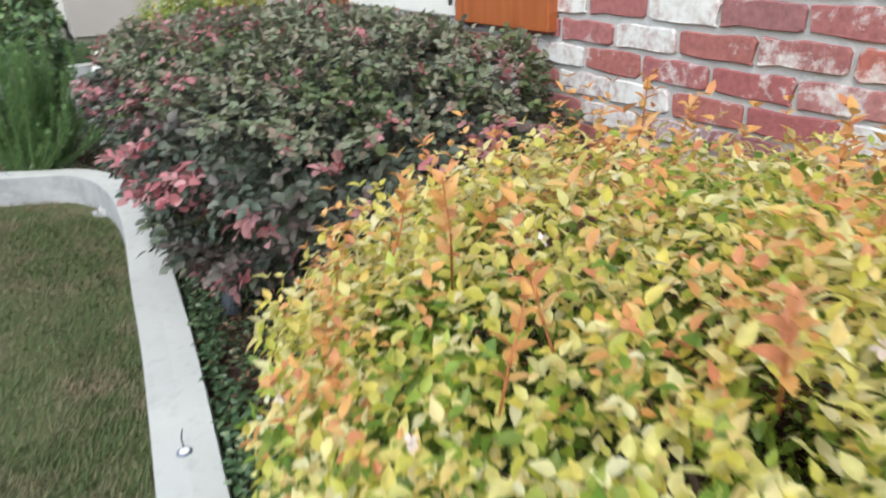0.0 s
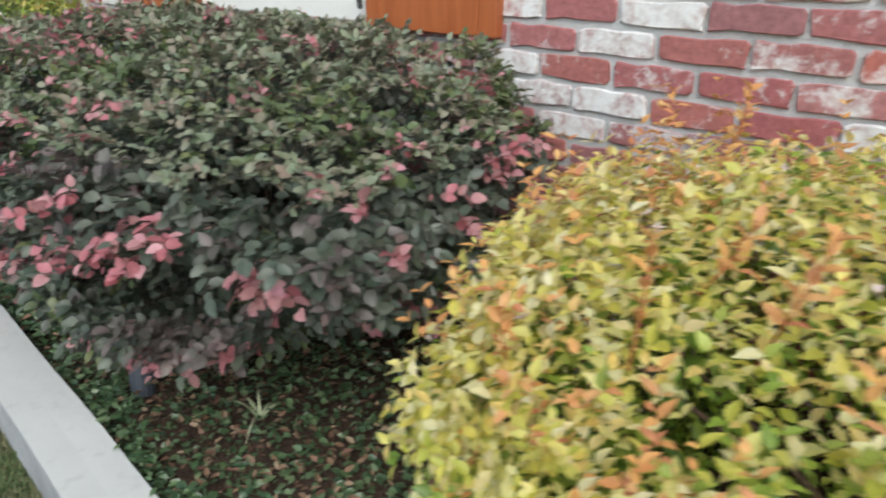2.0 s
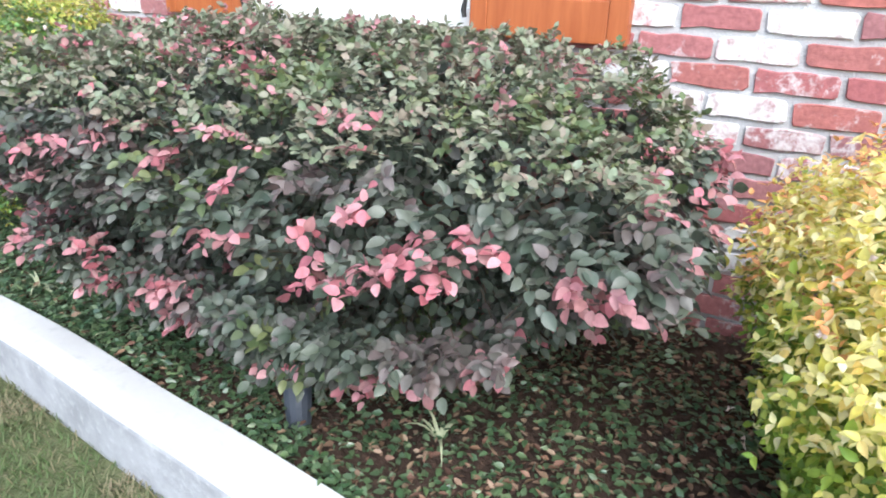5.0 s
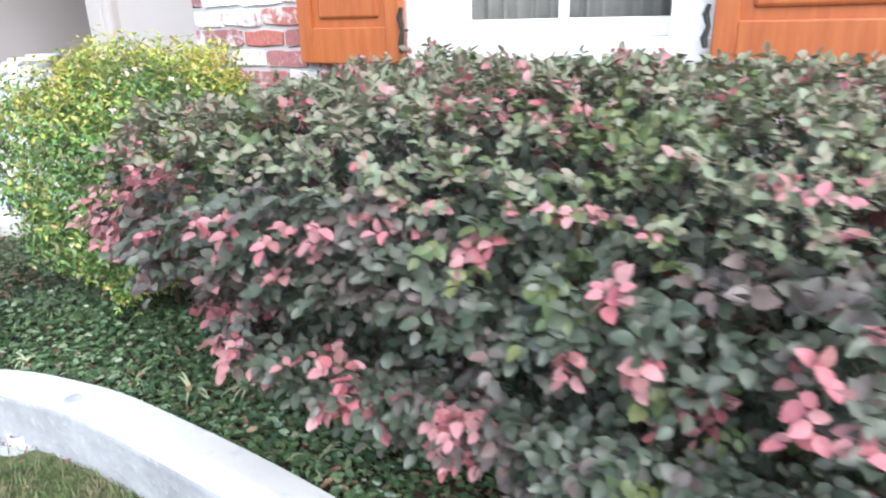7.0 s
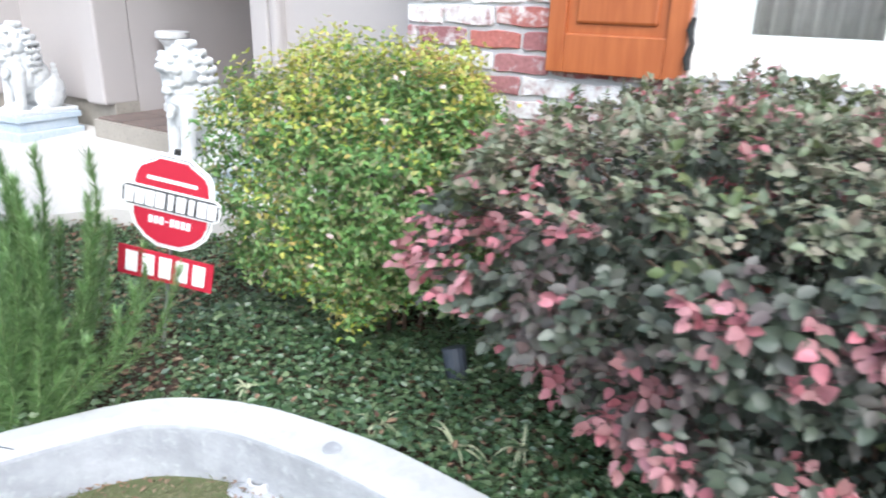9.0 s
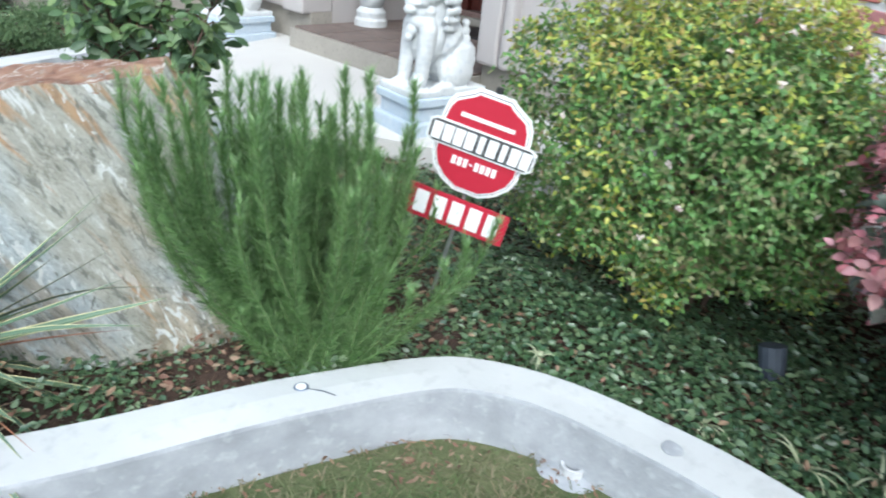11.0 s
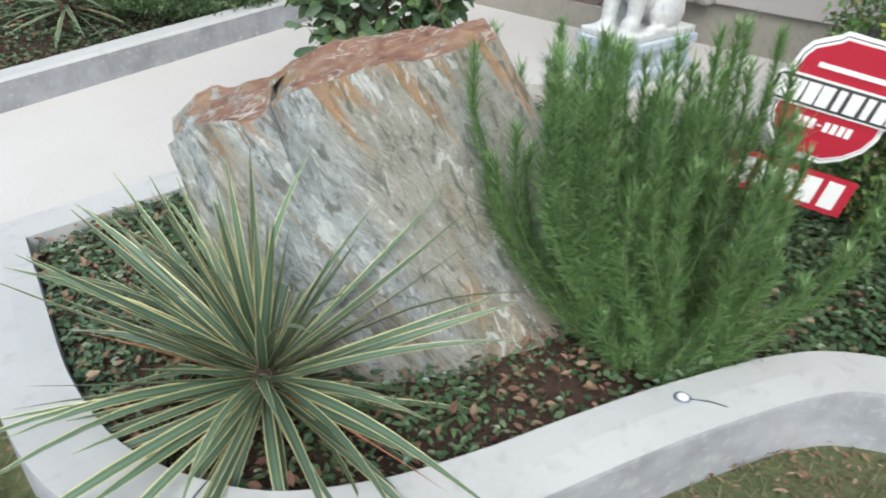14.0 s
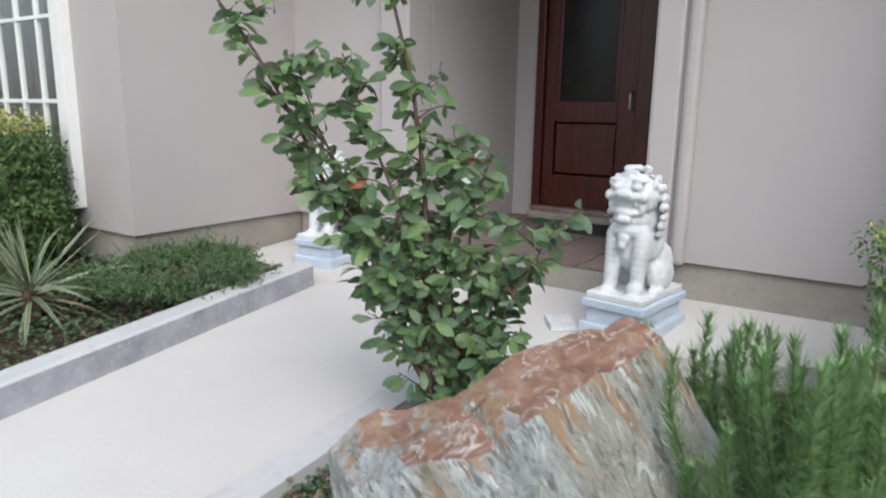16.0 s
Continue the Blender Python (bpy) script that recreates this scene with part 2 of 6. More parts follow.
    body = mixed(summed(nick, up, "MULTIPLY"), body, (0.20, 0.20, 0.17))
    crack = stepped(grained((9, 9, 2.2), 6, 0.6, 0.9, -6), [(0.474, (0, 0, 0)), (0.482, (0.6, 0.6, 0.6)), (0.490, (0, 0, 0))])
    body = mixed(crack, body, (0.17, 0.16, 0.135))
    l.new(body, b.inputs["Base Color"])
    b.inputs["Roughness"].default_value = 0.58
    b.inputs["Specular IOR Level"].default_value = 0.35
    bp = n.new("ShaderNodeBump")
    bp.inputs["Strength"].default_value = 0.85
    bp.inputs["Distance"].default_value = 0.014
    l.new(streak, bp.inputs["Height"])
    l.new(bp.outputs[0], b.inputs["Normal"])
    return m


M_brick = brick_mat()
M_mortar = mottled("grey_mortar", (0.43, 0.435, 0.445), (0.53, 0.535, 0.545), (0.60, 0.605, 0.61), 6, 120, 0.95, 0.5)
M_stucco = mottled("beige_stucco", (0.415, 0.385, 0.378), (0.45, 0.418, 0.408), (0.465, 0.432, 0.42), 1.2, 220, 0.9, 0.12)
M_found = mottled("bare_foundation", (0.27, 0.25, 0.22), (0.36, 0.33, 0.29), (0.22, 0.2, 0.18), 3, 50, 0.95, 0.3)
M_white = mottled("white_paint", (0.74, 0.74, 0.72), (0.80, 0.80, 0.78), (0.7, 0.7, 0.68), 3, 80, 0.5, 0.05)
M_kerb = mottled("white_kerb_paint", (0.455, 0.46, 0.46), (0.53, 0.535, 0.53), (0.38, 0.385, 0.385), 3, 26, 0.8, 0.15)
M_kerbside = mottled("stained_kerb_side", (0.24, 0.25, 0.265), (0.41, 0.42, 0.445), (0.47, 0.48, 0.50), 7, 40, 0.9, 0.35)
M_walk = mottled("pale_concrete_paving", (0.52, 0.50, 0.48), (0.585, 0.57, 0.545), (0.535, 0.49, 0.455), 1.3, 60, 0.9, 0.15)
M_soil = mottled("mulch_soil", (0.035, 0.022, 0.016), (0.07, 0.042, 0.03), (0.11, 0.068, 0.046), 14, 60, 1.0, 1.0)
M_turf = mottled("lawn_thatch", (0.065, 0.09, 0.035), (0.12, 0.125, 0.06), (0.22, 0.175, 0.12), 4, 70, 1.0, 1.0)
M_shutter = wood_mat("orange_stained_wood", (0.31, 0.082, 0.026), (0.42, 0.130, 0.043), 0.38)
M_door = wood_mat("dark_red_door_wood", (0.048, 0.0095, 0.0075), (0.095, 0.021, 0.014), 0.32)
M_stone = mottled("white_carved_stone", (0.52, 0.53, 0.54), (0.66, 0.67, 0.67), (0.36, 0.41, 0.48), 7, 40, 0.8, 0.25)
M_plinth = mottled("pale_blue_stone", (0.40, 0.48, 0.57), (0.52, 0.58, 0.64), (0.60, 0.62, 0.64), 5, 40, 0.85, 0.25)
M_tile = mottled("slate_porch_tile", (0.13, 0.10, 0.09), (0.21, 0.16, 0.14), (0.10, 0.10, 0.10), 5, 30, 0.7, 0.2)
M_black = mottled("black_iron", (0.015, 0.015, 0.015), (0.03, 0.03, 0.03), None, 20, 80, 0.55, 0.1)
M_red = mottled("red_sign_face", (0.40, 0.018, 0.04), (0.45, 0.025, 0.05), None, 4, 30, 0.35, 0.0)
M_signwhite = mottled("white_sign_print", (0.78, 0.78, 0.78), (0.84, 0.84, 0.84), None, 4, 30, 0.35, 0.0)
M_signdark = mottled("dark_sign_outline", (0.05, 0.05, 0.055), (0.07, 0.07, 0.07), None, 4, 30, 0.4, 0.0)
M_steel = mottled("grey_steel_stake", (0.35, 0.36, 0.36), (0.45, 0.46, 0.46), None, 9, 60, 0.45, 0.0, 0.8)
M_bark = mottled("brown_bark", (0.07, 0.045, 0.032), (0.14, 0.095, 0.07), (0.2, 0.15, 0.12), 12, 60, 0.95, 0.6)
M_rock = rock_mat()
M_dark = mottled("dark_room", (0.02, 0.02, 0.02), (0.03, 0.03, 0.03), None, 2, 9, 0.9, 0.0)
M_curtain = mottled("grey_curtain", (0.16, 0.145, 0.14), (0.24, 0.22, 0.21), (0.13, 0.12, 0.115), 2, 30, 0.95, 0.0)
M_spot = mottled("blue_grey_plastic", (0.045, 0.055, 0.075), (0.07, 0.08, 0.1), None, 8, 40, 0.5, 0.05)
M_lens = mottled("pale_glass_lens", (0.75, 0.78, 0.8), (0.85, 0.86, 0.87), None, 9, 60, 0.15, 0.0)
M_pvc = mottled("white_drain_pipe", (0.46, 0.46, 0.47), (0.56, 0.56, 0.56), (0.36, 0.35, 0.34), 12, 50, 0.5, 0.1)

M_threshold = mottled("scuffed_red_sill", (0.17, 0.10, 0.085), (0.30, 0.22, 0.20), (0.36, 0.31, 0.29), 9, 40, 0.8, 0.2)
M_doorglass = mottled("dark_door_glass", (0.012, 0.011, 0.010), (0.022, 0.02, 0.018), None, 3, 12, 0.18, 0.02, 0.0, 0.3)
M_glass, gn, gl, gb = nodes_of("window_glass")
gb.inputs["Base Color"].default_value = (0.9, 0.95, 0.95, 1)
gb.inputs["Roughness"].default_value = 0.02
gb.inputs["Transmission Weight"].default_value = 1.0
gb.inputs["IOR"].default_value = 1.45

L_yellow = leaf_mat("golden_leaves", [(0.42, 0.46, 0.07), (0.76, 0.66, 0.15), (0.84, 0.77, 0.38), (0.60, 0.59, 0.10), (0.88, 0.84, 0.60), (0.78, 0.58, 0.17), (0.86, 0.81, 0.50), (0.66, 0.63, 0.14), (0.87, 0.77, 0.36)], 0.38, 0.5, 0.5)
L_orange = leaf_mat("orange_new_leaves", [(0.56, 0.26, 0.10), (0.70, 0.40, 0.14), (0.56, 0.22, 0.12), (0.74, 0.52, 0.21)], 0.4, 0.3)
L_green = leaf_mat("mid_green_leaves", [(0.13, 0.24, 0.035), (0.24, 0.36, 0.055), (0.38, 0.48, 0.08), (0.10, 0.18, 0.035), (0.48, 0.54, 0.12), (0.19, 0.32, 0.05)], 0.36, 0.42, 0.5)
# hedge side and inner leaves: own hues, with their shade dimmed into the colours
L_lorop = leaf_mat("dusky_shaded_green_leaves", [(0.062, 0.084, 0.062), (0.093, 0.113, 0.087), (0.046, 0.066, 0.046), (0.119, 0.126, 0.103), (0.075, 0.097, 0.065), (0.124, 0.141, 0.112), (0.087, 0.084, 0.075)], 0.40, 0.2, 0.5)
L_lorfresh = leaf_mat("fresh_green_leaves", [(0.090, 0.129, 0.054), (0.122, 0.165, 0.072), (0.076, 0.111, 0.054), (0.173, 0.194, 0.078), (0.108, 0.137, 0.078)], 0.42, 0.25, 0.45)
L_lorpurple = leaf_mat("purple_brown_leaves", [(0.113, 0.089, 0.088), (0.141, 0.118, 0.113), (0.081, 0.075, 0.067), (0.120, 0.114, 0.102), (0.162, 0.111, 0.109), (0.092, 0.100, 0.081)], 0.42, 0.2, 0.45)
# hedge top: own olive tint, raised in value to carry the light from above
L_loroptop = leaf_mat("olive_lit_top_leaves", [(0.190, 0.228, 0.140), (0.241, 0.246, 0.168), (0.157, 0.204, 0.123), (0.246, 0.210, 0.162), (0.224, 0.264, 0.179), (0.280, 0.216, 0.174), (0.202, 0.234, 0.174), (0.174, 0.222, 0.134)], 0.45, 0.25, 0.4)
L_pink = leaf_mat("pink_new_leaves", [(0.45, 0.145, 0.175), (0.54, 0.22, 0.255), (0.39, 0.125, 0.14), (0.50, 0.25, 0.285), (0.30, 0.145, 0.14), (0.42, 0.205, 0.215), (0.58, 0.31, 0.335), (0.34, 0.185, 0.18)], 0.42, 0.3)
L_abel = leaf_mat("glossy_small_leaves", [(0.09, 0.20, 0.055), (0.13, 0.27, 0.075), (0.20, 0.34, 0.10), (0.11, 0.20, 0.08), (0.26, 0.26, 0.12), (0.15, 0.28, 0.09), (0.25, 0.19, 0.11)], 0.38, 0.22)
L_abelgold = leaf_mat("yellow_green_leaves", [(0.34, 0.44, 0.07), (0.50, 0.52, 0.11), (0.46, 0.33, 0.12), (0.30, 0.42, 0.07), (0.56, 0.54, 0.22)], 0.4, 0.3)
L_cover = leaf_mat("dark_jasmine_leaves", [(0.045, 0.10, 0.045), (0.075, 0.14, 0.06), (0.13, 0.20, 0.09), (0.055, 0.115, 0.065), (0.19, 0.25, 0.13), (0.06, 0.12, 0.05), (0.10, 0.15, 0.08)], 0.32, 0.18, 0.8)
L_brown = leaf_mat("dry_brown_leaves", [(0.17, 0.095, 0.06), (0.29, 0.20, 0.13), (0.10, 0.055, 0.04), (0.22, 0.12, 0.085), (0.34, 0.26, 0.18)], 0.8, 0.1)
L_rose = leaf_mat("rosemary_needles", [(0.150, 0.273, 0.088), (0.220, 0.361, 0.132), (0.114, 0.220, 0.079), (0.317, 0.440, 0.220), (0.176, 0.308, 0.106)], 0.45, 0.25)
L_grass = leaf_mat("lawn_blades", [(0.07, 0.115, 0.035), (0.095, 0.145, 0.05), (0.135, 0.155, 0.07), (0.19, 0.165, 0.09), (0.06, 0.10, 0.03), (0.085, 0.13, 0.045)], 0.55, 0.2, 0.3, (0.25, 0.195, 0.13))
L_tree = leaf_mat("young_tree_leaves", [(0.085, 0.15, 0.075), (0.12, 0.20, 0.09), (0.18, 0.28, 0.10), (0.08, 0.135, 0.075), (0.14, 0.205, 0.115), (0.22, 0.30, 0.12)], 0.38, 0.25)
L_box = leaf_mat("boxwood_leaves", [(0.06, 0.12, 0.035), (0.09, 0.16, 0.045), (0.13, 0.20, 0.06), (0.07, 0.13, 0.05)], 0.4, 0.2)
L_juni = leaf_mat("juniper_sprays", [(0.06, 0.115, 0.045), (0.095, 0.155, 0.065), (0.14, 0.20, 0.09), (0.07, 0.12, 0.06)], 0.55, 0.12)


# ---------------------------------------------------------------- building blocks
def mesh_ob(name, verts, faces, mat, parent=None, label="", smooth=False):
    me = bpy.data.meshes.new(name)
    me.from_pydata([tuple(v) for v in verts], [], [tuple(f) for f in faces])
    me.update()
    if smooth:
        me.polygons.foreach_set("use_smooth", [True] * len(me.polygons))
    me.materials.append(mat)
    ob = new(name, me)
    if parent:
        ob.parent = parent
    if label:
        ob["label"] = label
    return ob


def part(name, bm, mat, parent=None, label="", smooth=False):
    """One bmesh as one mesh object, under a thing where one is given."""
    bmesh.ops.recalc_face_normals(bm, faces=bm.faces)
    me = bpy.data.meshes.new(name)
    bm.to_mesh(me)
    bm.free()
    if smooth:
        me.polygons.foreach_set("use_smooth", [True] * len(me.polygons))
    me.materials.append(mat)
    ob = new(name, me)
    if parent:
        ob.parent = parent
    if label:
        ob["label"] = label
    return ob


def empty(name, at=(0, 0, 0), rz=0.0):
    ob = new(name)
    ob.matrix_basis = pose(*at, 0, 0, rz)
    ob.empty_display_size = 0.05
    return ob


def add_box(bm, x0, x1, y0, y1, z0, z1, bev=0.0):
    r = bmesh.ops.create_cube(bm, size=1.0)
    vs = r["verts"]
    for v in vs:
        v.co = Vector(((x0 + x1) / 2 + v.co.x * (x1 - x0), (y0 + y1) / 2 + v.co.y * (y1 - y0), (z0 + z1) / 2 + v.co.z * (z1 - z0)))
    if bev:
        es = {e for v in vs for e in v.link_edges}
        bmesh.ops.bevel(bm, geom=list(es), offset=bev, segments=2, affect="EDGES", profile=0.5)
    return bm


def box(x0, x1, y0, y1, z0, z1, bev=0.0):
    return add_box(bmesh.new(), x0, x1, y0, y1, z0, z1, bev)


def tube(bm, pts, radii, seg=8):
    """A tapered tube through points."""
    pts = [Vector(p) for p in pts]
    rings = []
    for i, p in enumerate(pts):
        d = (pts[min(i + 1, len(pts) - 1)] - pts[max(i - 1, 0)]).normalized()
        a = d.orthogonal().normalized()
        b_ = d.cross(a)
        rings.append([bm.verts.new(p + (a * math.cos(2 * math.pi * k / seg) + b_ * math.sin(2 * math.pi * k / seg)) * radii[i]) for k in range(seg)])
    for r0, r1 in zip(rings, rings[1:]):
        for k in range(seg):
            bm.faces.new((r0[k], r0[(k + 1) % seg], r1[(k + 1) % seg], r1[k]))
    bm.faces.new(rings[0][::-1])
    bm.faces.new(rings[-1])
    return bm


def lathe(bm, profile, centre=(0, 0, 0), seg=28):
    rings = []
    for r, z in profile:
        rings.append([bm.verts.new((centre[0] + r * math.cos(2 * math.pi * k / seg), centre[1] + r * math.sin(2 * math.pi * k / seg), centre[2] + z)) for k in range(seg)])
    for r0, r1 in zip(rings, rings[1:]):
        for k in range(seg):
            bm.faces.new((r0[k], r0[(k + 1) % seg], r1[(k + 1) % seg], r1[k]))
    bm.faces.new(rings[0][::-1])
    bm.faces.new(rings[-1])
    return bm


def unit(a):
    return a / np.maximum(np.linalg.norm(a, axis=-1, keepdims=True), 1e-9)


LEAF_UV = np.array([[0, 0, 0], [0.33, 0.5, 1], [0.33, 0, 0], [0.33, -0.5, 1], [0.7, 0.36, 0.8], [0.7, 0, 0], [0.7, -0.36, 0.8], [1, 0, 0.1]])
ROUND_UV = np.array([[0, 0, 0], [0.2, 0.36, 0.7], [0.2, 0, 0], [0.2, -0.36, 0.7], [0.52, 0.5, 1], [0.52, 0, 0], [0.52, -0.5, 1], [0.82, 0.34, 0.7], [0.82, 0, 0.1], [0.82, -0.34, 0.7], [1, 0, 0.3]])
ROUND_LOOPS = np.array([0, 1, 2, 0, 2, 3, 1, 4, 5, 2, 2, 5, 6, 3, 4, 7, 8, 5, 5, 8, 9, 6, 7, 10, 8, 8, 10, 9])
ROUND_SIZES = np.array([3, 3, 4, 4, 4, 4, 3, 3])
LEAF_LOOPS = np.array([0, 1, 2, 0, 2, 3, 1, 4, 5, 2, 2, 5, 6, 3, 4, 7, 5, 5, 7, 6])
LEAF_SIZES = np.array([3, 3, 4, 4, 3, 3])
BLADE_UV = np.array([[0, 0.5, 0], [0, -0.5, 0], [0.55, 0.4, 0], [0.55, -0.4, 0], [1, 0, 0]])
BLADE_LOOPS = np.array([0, 1, 3, 2, 2, 3, 4])
BLADE_SIZES = np.array([4, 3])


def leaf_outline(stations):
    """A leaf of base, stations of (along, half width) and tip, folded along its midrib."""
    uv, loops, sizes = [(0, 0, 0)], [], []
    for u, w in stations:
        uv += [(u, w, 2 * w), (u, 0, 0), (u, -w, 2 * w)]
    uv.append((1, 0, 0.15))
    loops += [0, 1, 2, 0, 2, 3]
    sizes += [3, 3]
    for i in range(len(stations) - 1):
        a, b_ = 1 + 3 * i, 4 + 3 * i
        loops += [a, b_, b_ + 1, a + 1, a + 1, b_ + 1, b_ + 2, a + 2]
        sizes += [4, 4]
    a = 1 + 3 * (len(stations) - 1)
    loops += [a, a + 3, a + 1, a + 1, a + 3, a + 2]
    sizes += [3, 3]
    return np.array(uv, float), np.array(loops), np.array(sizes)


OVATE = leaf_outline(((0.08, 0.17), (0.2, 0.38), (0.36, 0.5), (0.54, 0.46), (0.72, 0.31), (0.88, 0.12)))
BROAD = leaf_outline(((0.08, 0.22), (0.22, 0.42), (0.42, 0.5), (0.62, 0.45), (0.8, 0.31), (0.93, 0.13)))
OBOVATE = leaf_outline(((0.1, 0.10), (0.28, 0.30), (0.48, 0.46), (0.66, 0.5), (0.82, 0.40), (0.94, 0.2)))


def leaf_mesh(name, P, D, N, length, width, mat, parent=None, fold=0.2, droop=0.2, shape="leaf", label=""):
    """Many leaves in one mesh: at P, along D, facing N."""
    uv, loops, sizes = {"leaf": (LEAF_UV, LEAF_LOOPS, LEAF_SIZES), "round": (ROUND_UV, ROUND_LOOPS, ROUND_SIZES), "blade": (BLADE_UV, BLADE_LOOPS, BLADE_SIZES), "ovate": OVATE, "obovate": OBOVATE, "broad": BROAD}[shape]
    D = unit(D)
    S = unit(np.cross(D, N))
    N = np.cross(S, D)
    n, k = len(P), len(uv)
    length = np.broadcast_to(length, n)[:, None, None]
    width = np.broadcast_to(width, n)[:, None, None]
    u, v, h = (uv[None, :, i, None] for i in range(3))
    co = P[:, None] + D[:, None] * u * length + S[:, None] * v * width + N[:, None] * (h * fold * width - droop * u * u * length)
    me = bpy.data.meshes.new(name)
    me.vertices.add(n * k)
    me.vertices.foreach_set("co", co.astype(np.float32).ravel())
    idx = (np.arange(n)[:, None] * k + loops[None]).astype(np.int32)
    me.loops.add(idx.size)
    me.loops.foreach_set("vertex_index", idx.ravel())
    tot = np.tile(sizes, n).astype(np.int32)
    me.polygons.add(len(tot))
    me.polygons.foreach_set("loop_start", np.concatenate([[0], np.cumsum(tot)[:-1]]).astype(np.int32))
    me.polygons.foreach_set("loop_total", tot)
    me.polygons.foreach_set("use_smooth", np.ones(len(tot), bool))
    me.update(calc_edges=True)
    me.materials.append(mat)
    ob = new(name, me)
    if parent:
        ob.parent = parent
        ob["kind"] = "stuff"
    if label:
        ob["label"] = label
    return ob


def smooth_noise(P, freq, seed):
    """A cheap smooth value between about -1 and 1 at each place."""
    r = np.random.default_rng(seed)
    out = np.zeros(len(P))
    for i in range(5):
        w = r.normal(size=3) * freq
        out += np.sin(P @ w + r.uniform(0, 6.28))
    return out / 2.6


def blob_surface(n, centre, radii, power, seed, zmin=-1.0, lump=0.1, freq=6.0):
    """Places and outward directions on a lumpy rounded box."""
    r = np.random.default_rng(seed)
    d = unit(r.normal(size=(int(n * 2.2), 3)))
    q = d / np.array(radii)
    s = (np.abs(q) ** power).sum(1) ** (-1 / power)
    keep = r.random(len(s)) < (s / s.max()) ** 2
    d, s = d[keep], s[keep]
    off = d * s[:, None]
    s2 = 1 + lump * smooth_noise(off, freq, seed + 1) + 0.5 * lump * smooth_noise(off, freq * 2.3, seed + 2)
    p = off * s2[:, None]
    nrm = unit(np.sign(off) * np.abs(off / np.array(radii)) ** (power - 1) / np.array(radii))
    ok = p[:, 2] + centre[2] > zmin
    return (p + np.array(centre))[ok][:n], nrm[ok][:n]


def sprigs(P, Nn, seed, pairs=3, length=0.09, up=0.35, spread=0.5, depth=0.12, jitter=0.5):
    """Leaf bases, directions and facings on short shoots that stand out of a surface; also each leaf's rank along its shoot."""
    r = np.random.default_rng(seed)
    n = len(P)
    d = unit(Nn + np.array([0, 0, up]) + r.normal(size=(n, 3)) * spread)
    base = P - Nn * (r.random((n, 1)) ** 1.3 * depth) - d * length * 0.5
    ln = length * r.uniform(0.6, 1.3, (n, 1))
    a = unit(np.cross(d, unit(r.normal(size=(n, 3)))))
    b_ = np.cross(d, a)
    out = [[], [], [], [], []]
    for j in range(pairs):
        f = (j + 0.6) / pairs
        sd = a if j % 2 == 0 else b_
        for sg in (1, -1):
            pos = base + d * ln * f
            dr = unit(sg * sd + d * (0.35 + 0.5 * f) + r.normal(size=(n, 3)) * 0.25 * jitter)
            nm = unit(d * 0.8 + np.array([0, 0, 0.7]) + r.normal(size=(n, 3)) * jitter * 0.5)
            for o, v in zip(out, (pos, dr, nm, np.full(n, f), np.arange(n))):
                o.append(v)
    return [np.concatenate(o) for o in out]


def catmull(pts, step=0.03):
    pts = [Vector((*p, 0)) for p in pts]
    out = []
    for i in range(len(pts) - 1):
        p0, p1, p2, p3 = pts[max(i - 1, 0)], pts[i], pts[i + 1], pts[min(i + 2, len(pts) - 1)]
        k = max(2, int((p2 - p1).length / step))
        for j in range(k):
            t = j / k
            out.append(0.5 * ((2 * p1) + (p2 - p0) * t + (2 * p0 - 5 * p1 + 4 * p2 - p3) * t * t + (3 * p1 - p0 - 3 * p2 + p3) * t ** 3))
    out.append(pts[-1])
    return np.array([(p.x, p.y) for p in out])


def inside(poly, X, Y):
    """Which of the places lie in a polygon."""
    c = np.zeros(X.shape, bool)
    x0, y0 = poly[:, 0], poly[:, 1]
    x1, y1 = np.roll(x0, 1), np.roll(y0, 1)
    for a, b_, c_, d in zip(x0, y0, x1, y1):
        hit = ((b_ > Y) != (d > Y)) & (X < (c_ - a) * (Y - b_) / (d - b_ + 1e-12) + a)
        c ^= hit
    return c


def paving_z(x):
    """The paving falls gently away from the house."""
    return 0.205 + 0.0625 * x


# ---------------------------------------------------------------- ground, beds, kerbs, paving
INNER = catmull([(-0.450, -2.200), (-0.112, 0.250), (0.034, 1.326), (0.110, 1.932), (0.152, 2.355), (0.213, 3.003), (0.227, 3.353), (0.221, 3.595), (0.175, 3.872), (0.068, 4.088), (-0.068, 4.209),
                 (-0.305, 4.319), (-0.539, 4.407), (-0.737, 4.478), (-0.920, 4.560), (-1.075, 4.687), (-1.178, 4.913), (-1.188, 5.151), (-1.146, 5.426), (-1.075, 5.815)])
KERB_W = np.interp(INNER[:, 1], [1.0, 2.5, 3.4, 4.0], [0.148, 0.152, 0.142, 0.136])
tan = np.gradient(INNER, axis=0)
tan /= np.linalg.norm(tan, axis=1, keepdims=True)
LEFT = np.stack([-tan[:, 1], tan[:, 0]], 1)
OUTER = INNER + LEFT * KERB_W[:, None]
BACK = catmull([(-1.075, 5.80), (-0.5, 5.80), (0.1, 5.80), (0.45, 5.78), (0.75, 5.55), (0.93, 5.1), (1.06, 4.7), (1.3, 4.3), (1.66, 4.2)])
BED = np.concatenate([INNER, BACK[1:], [(1.66, -2.2)]])
LAWN_EDGE = np.concatenate([OUTER, [(-1.21, 5.88), (4.0, 5.9), (4.0, -2.2)]])


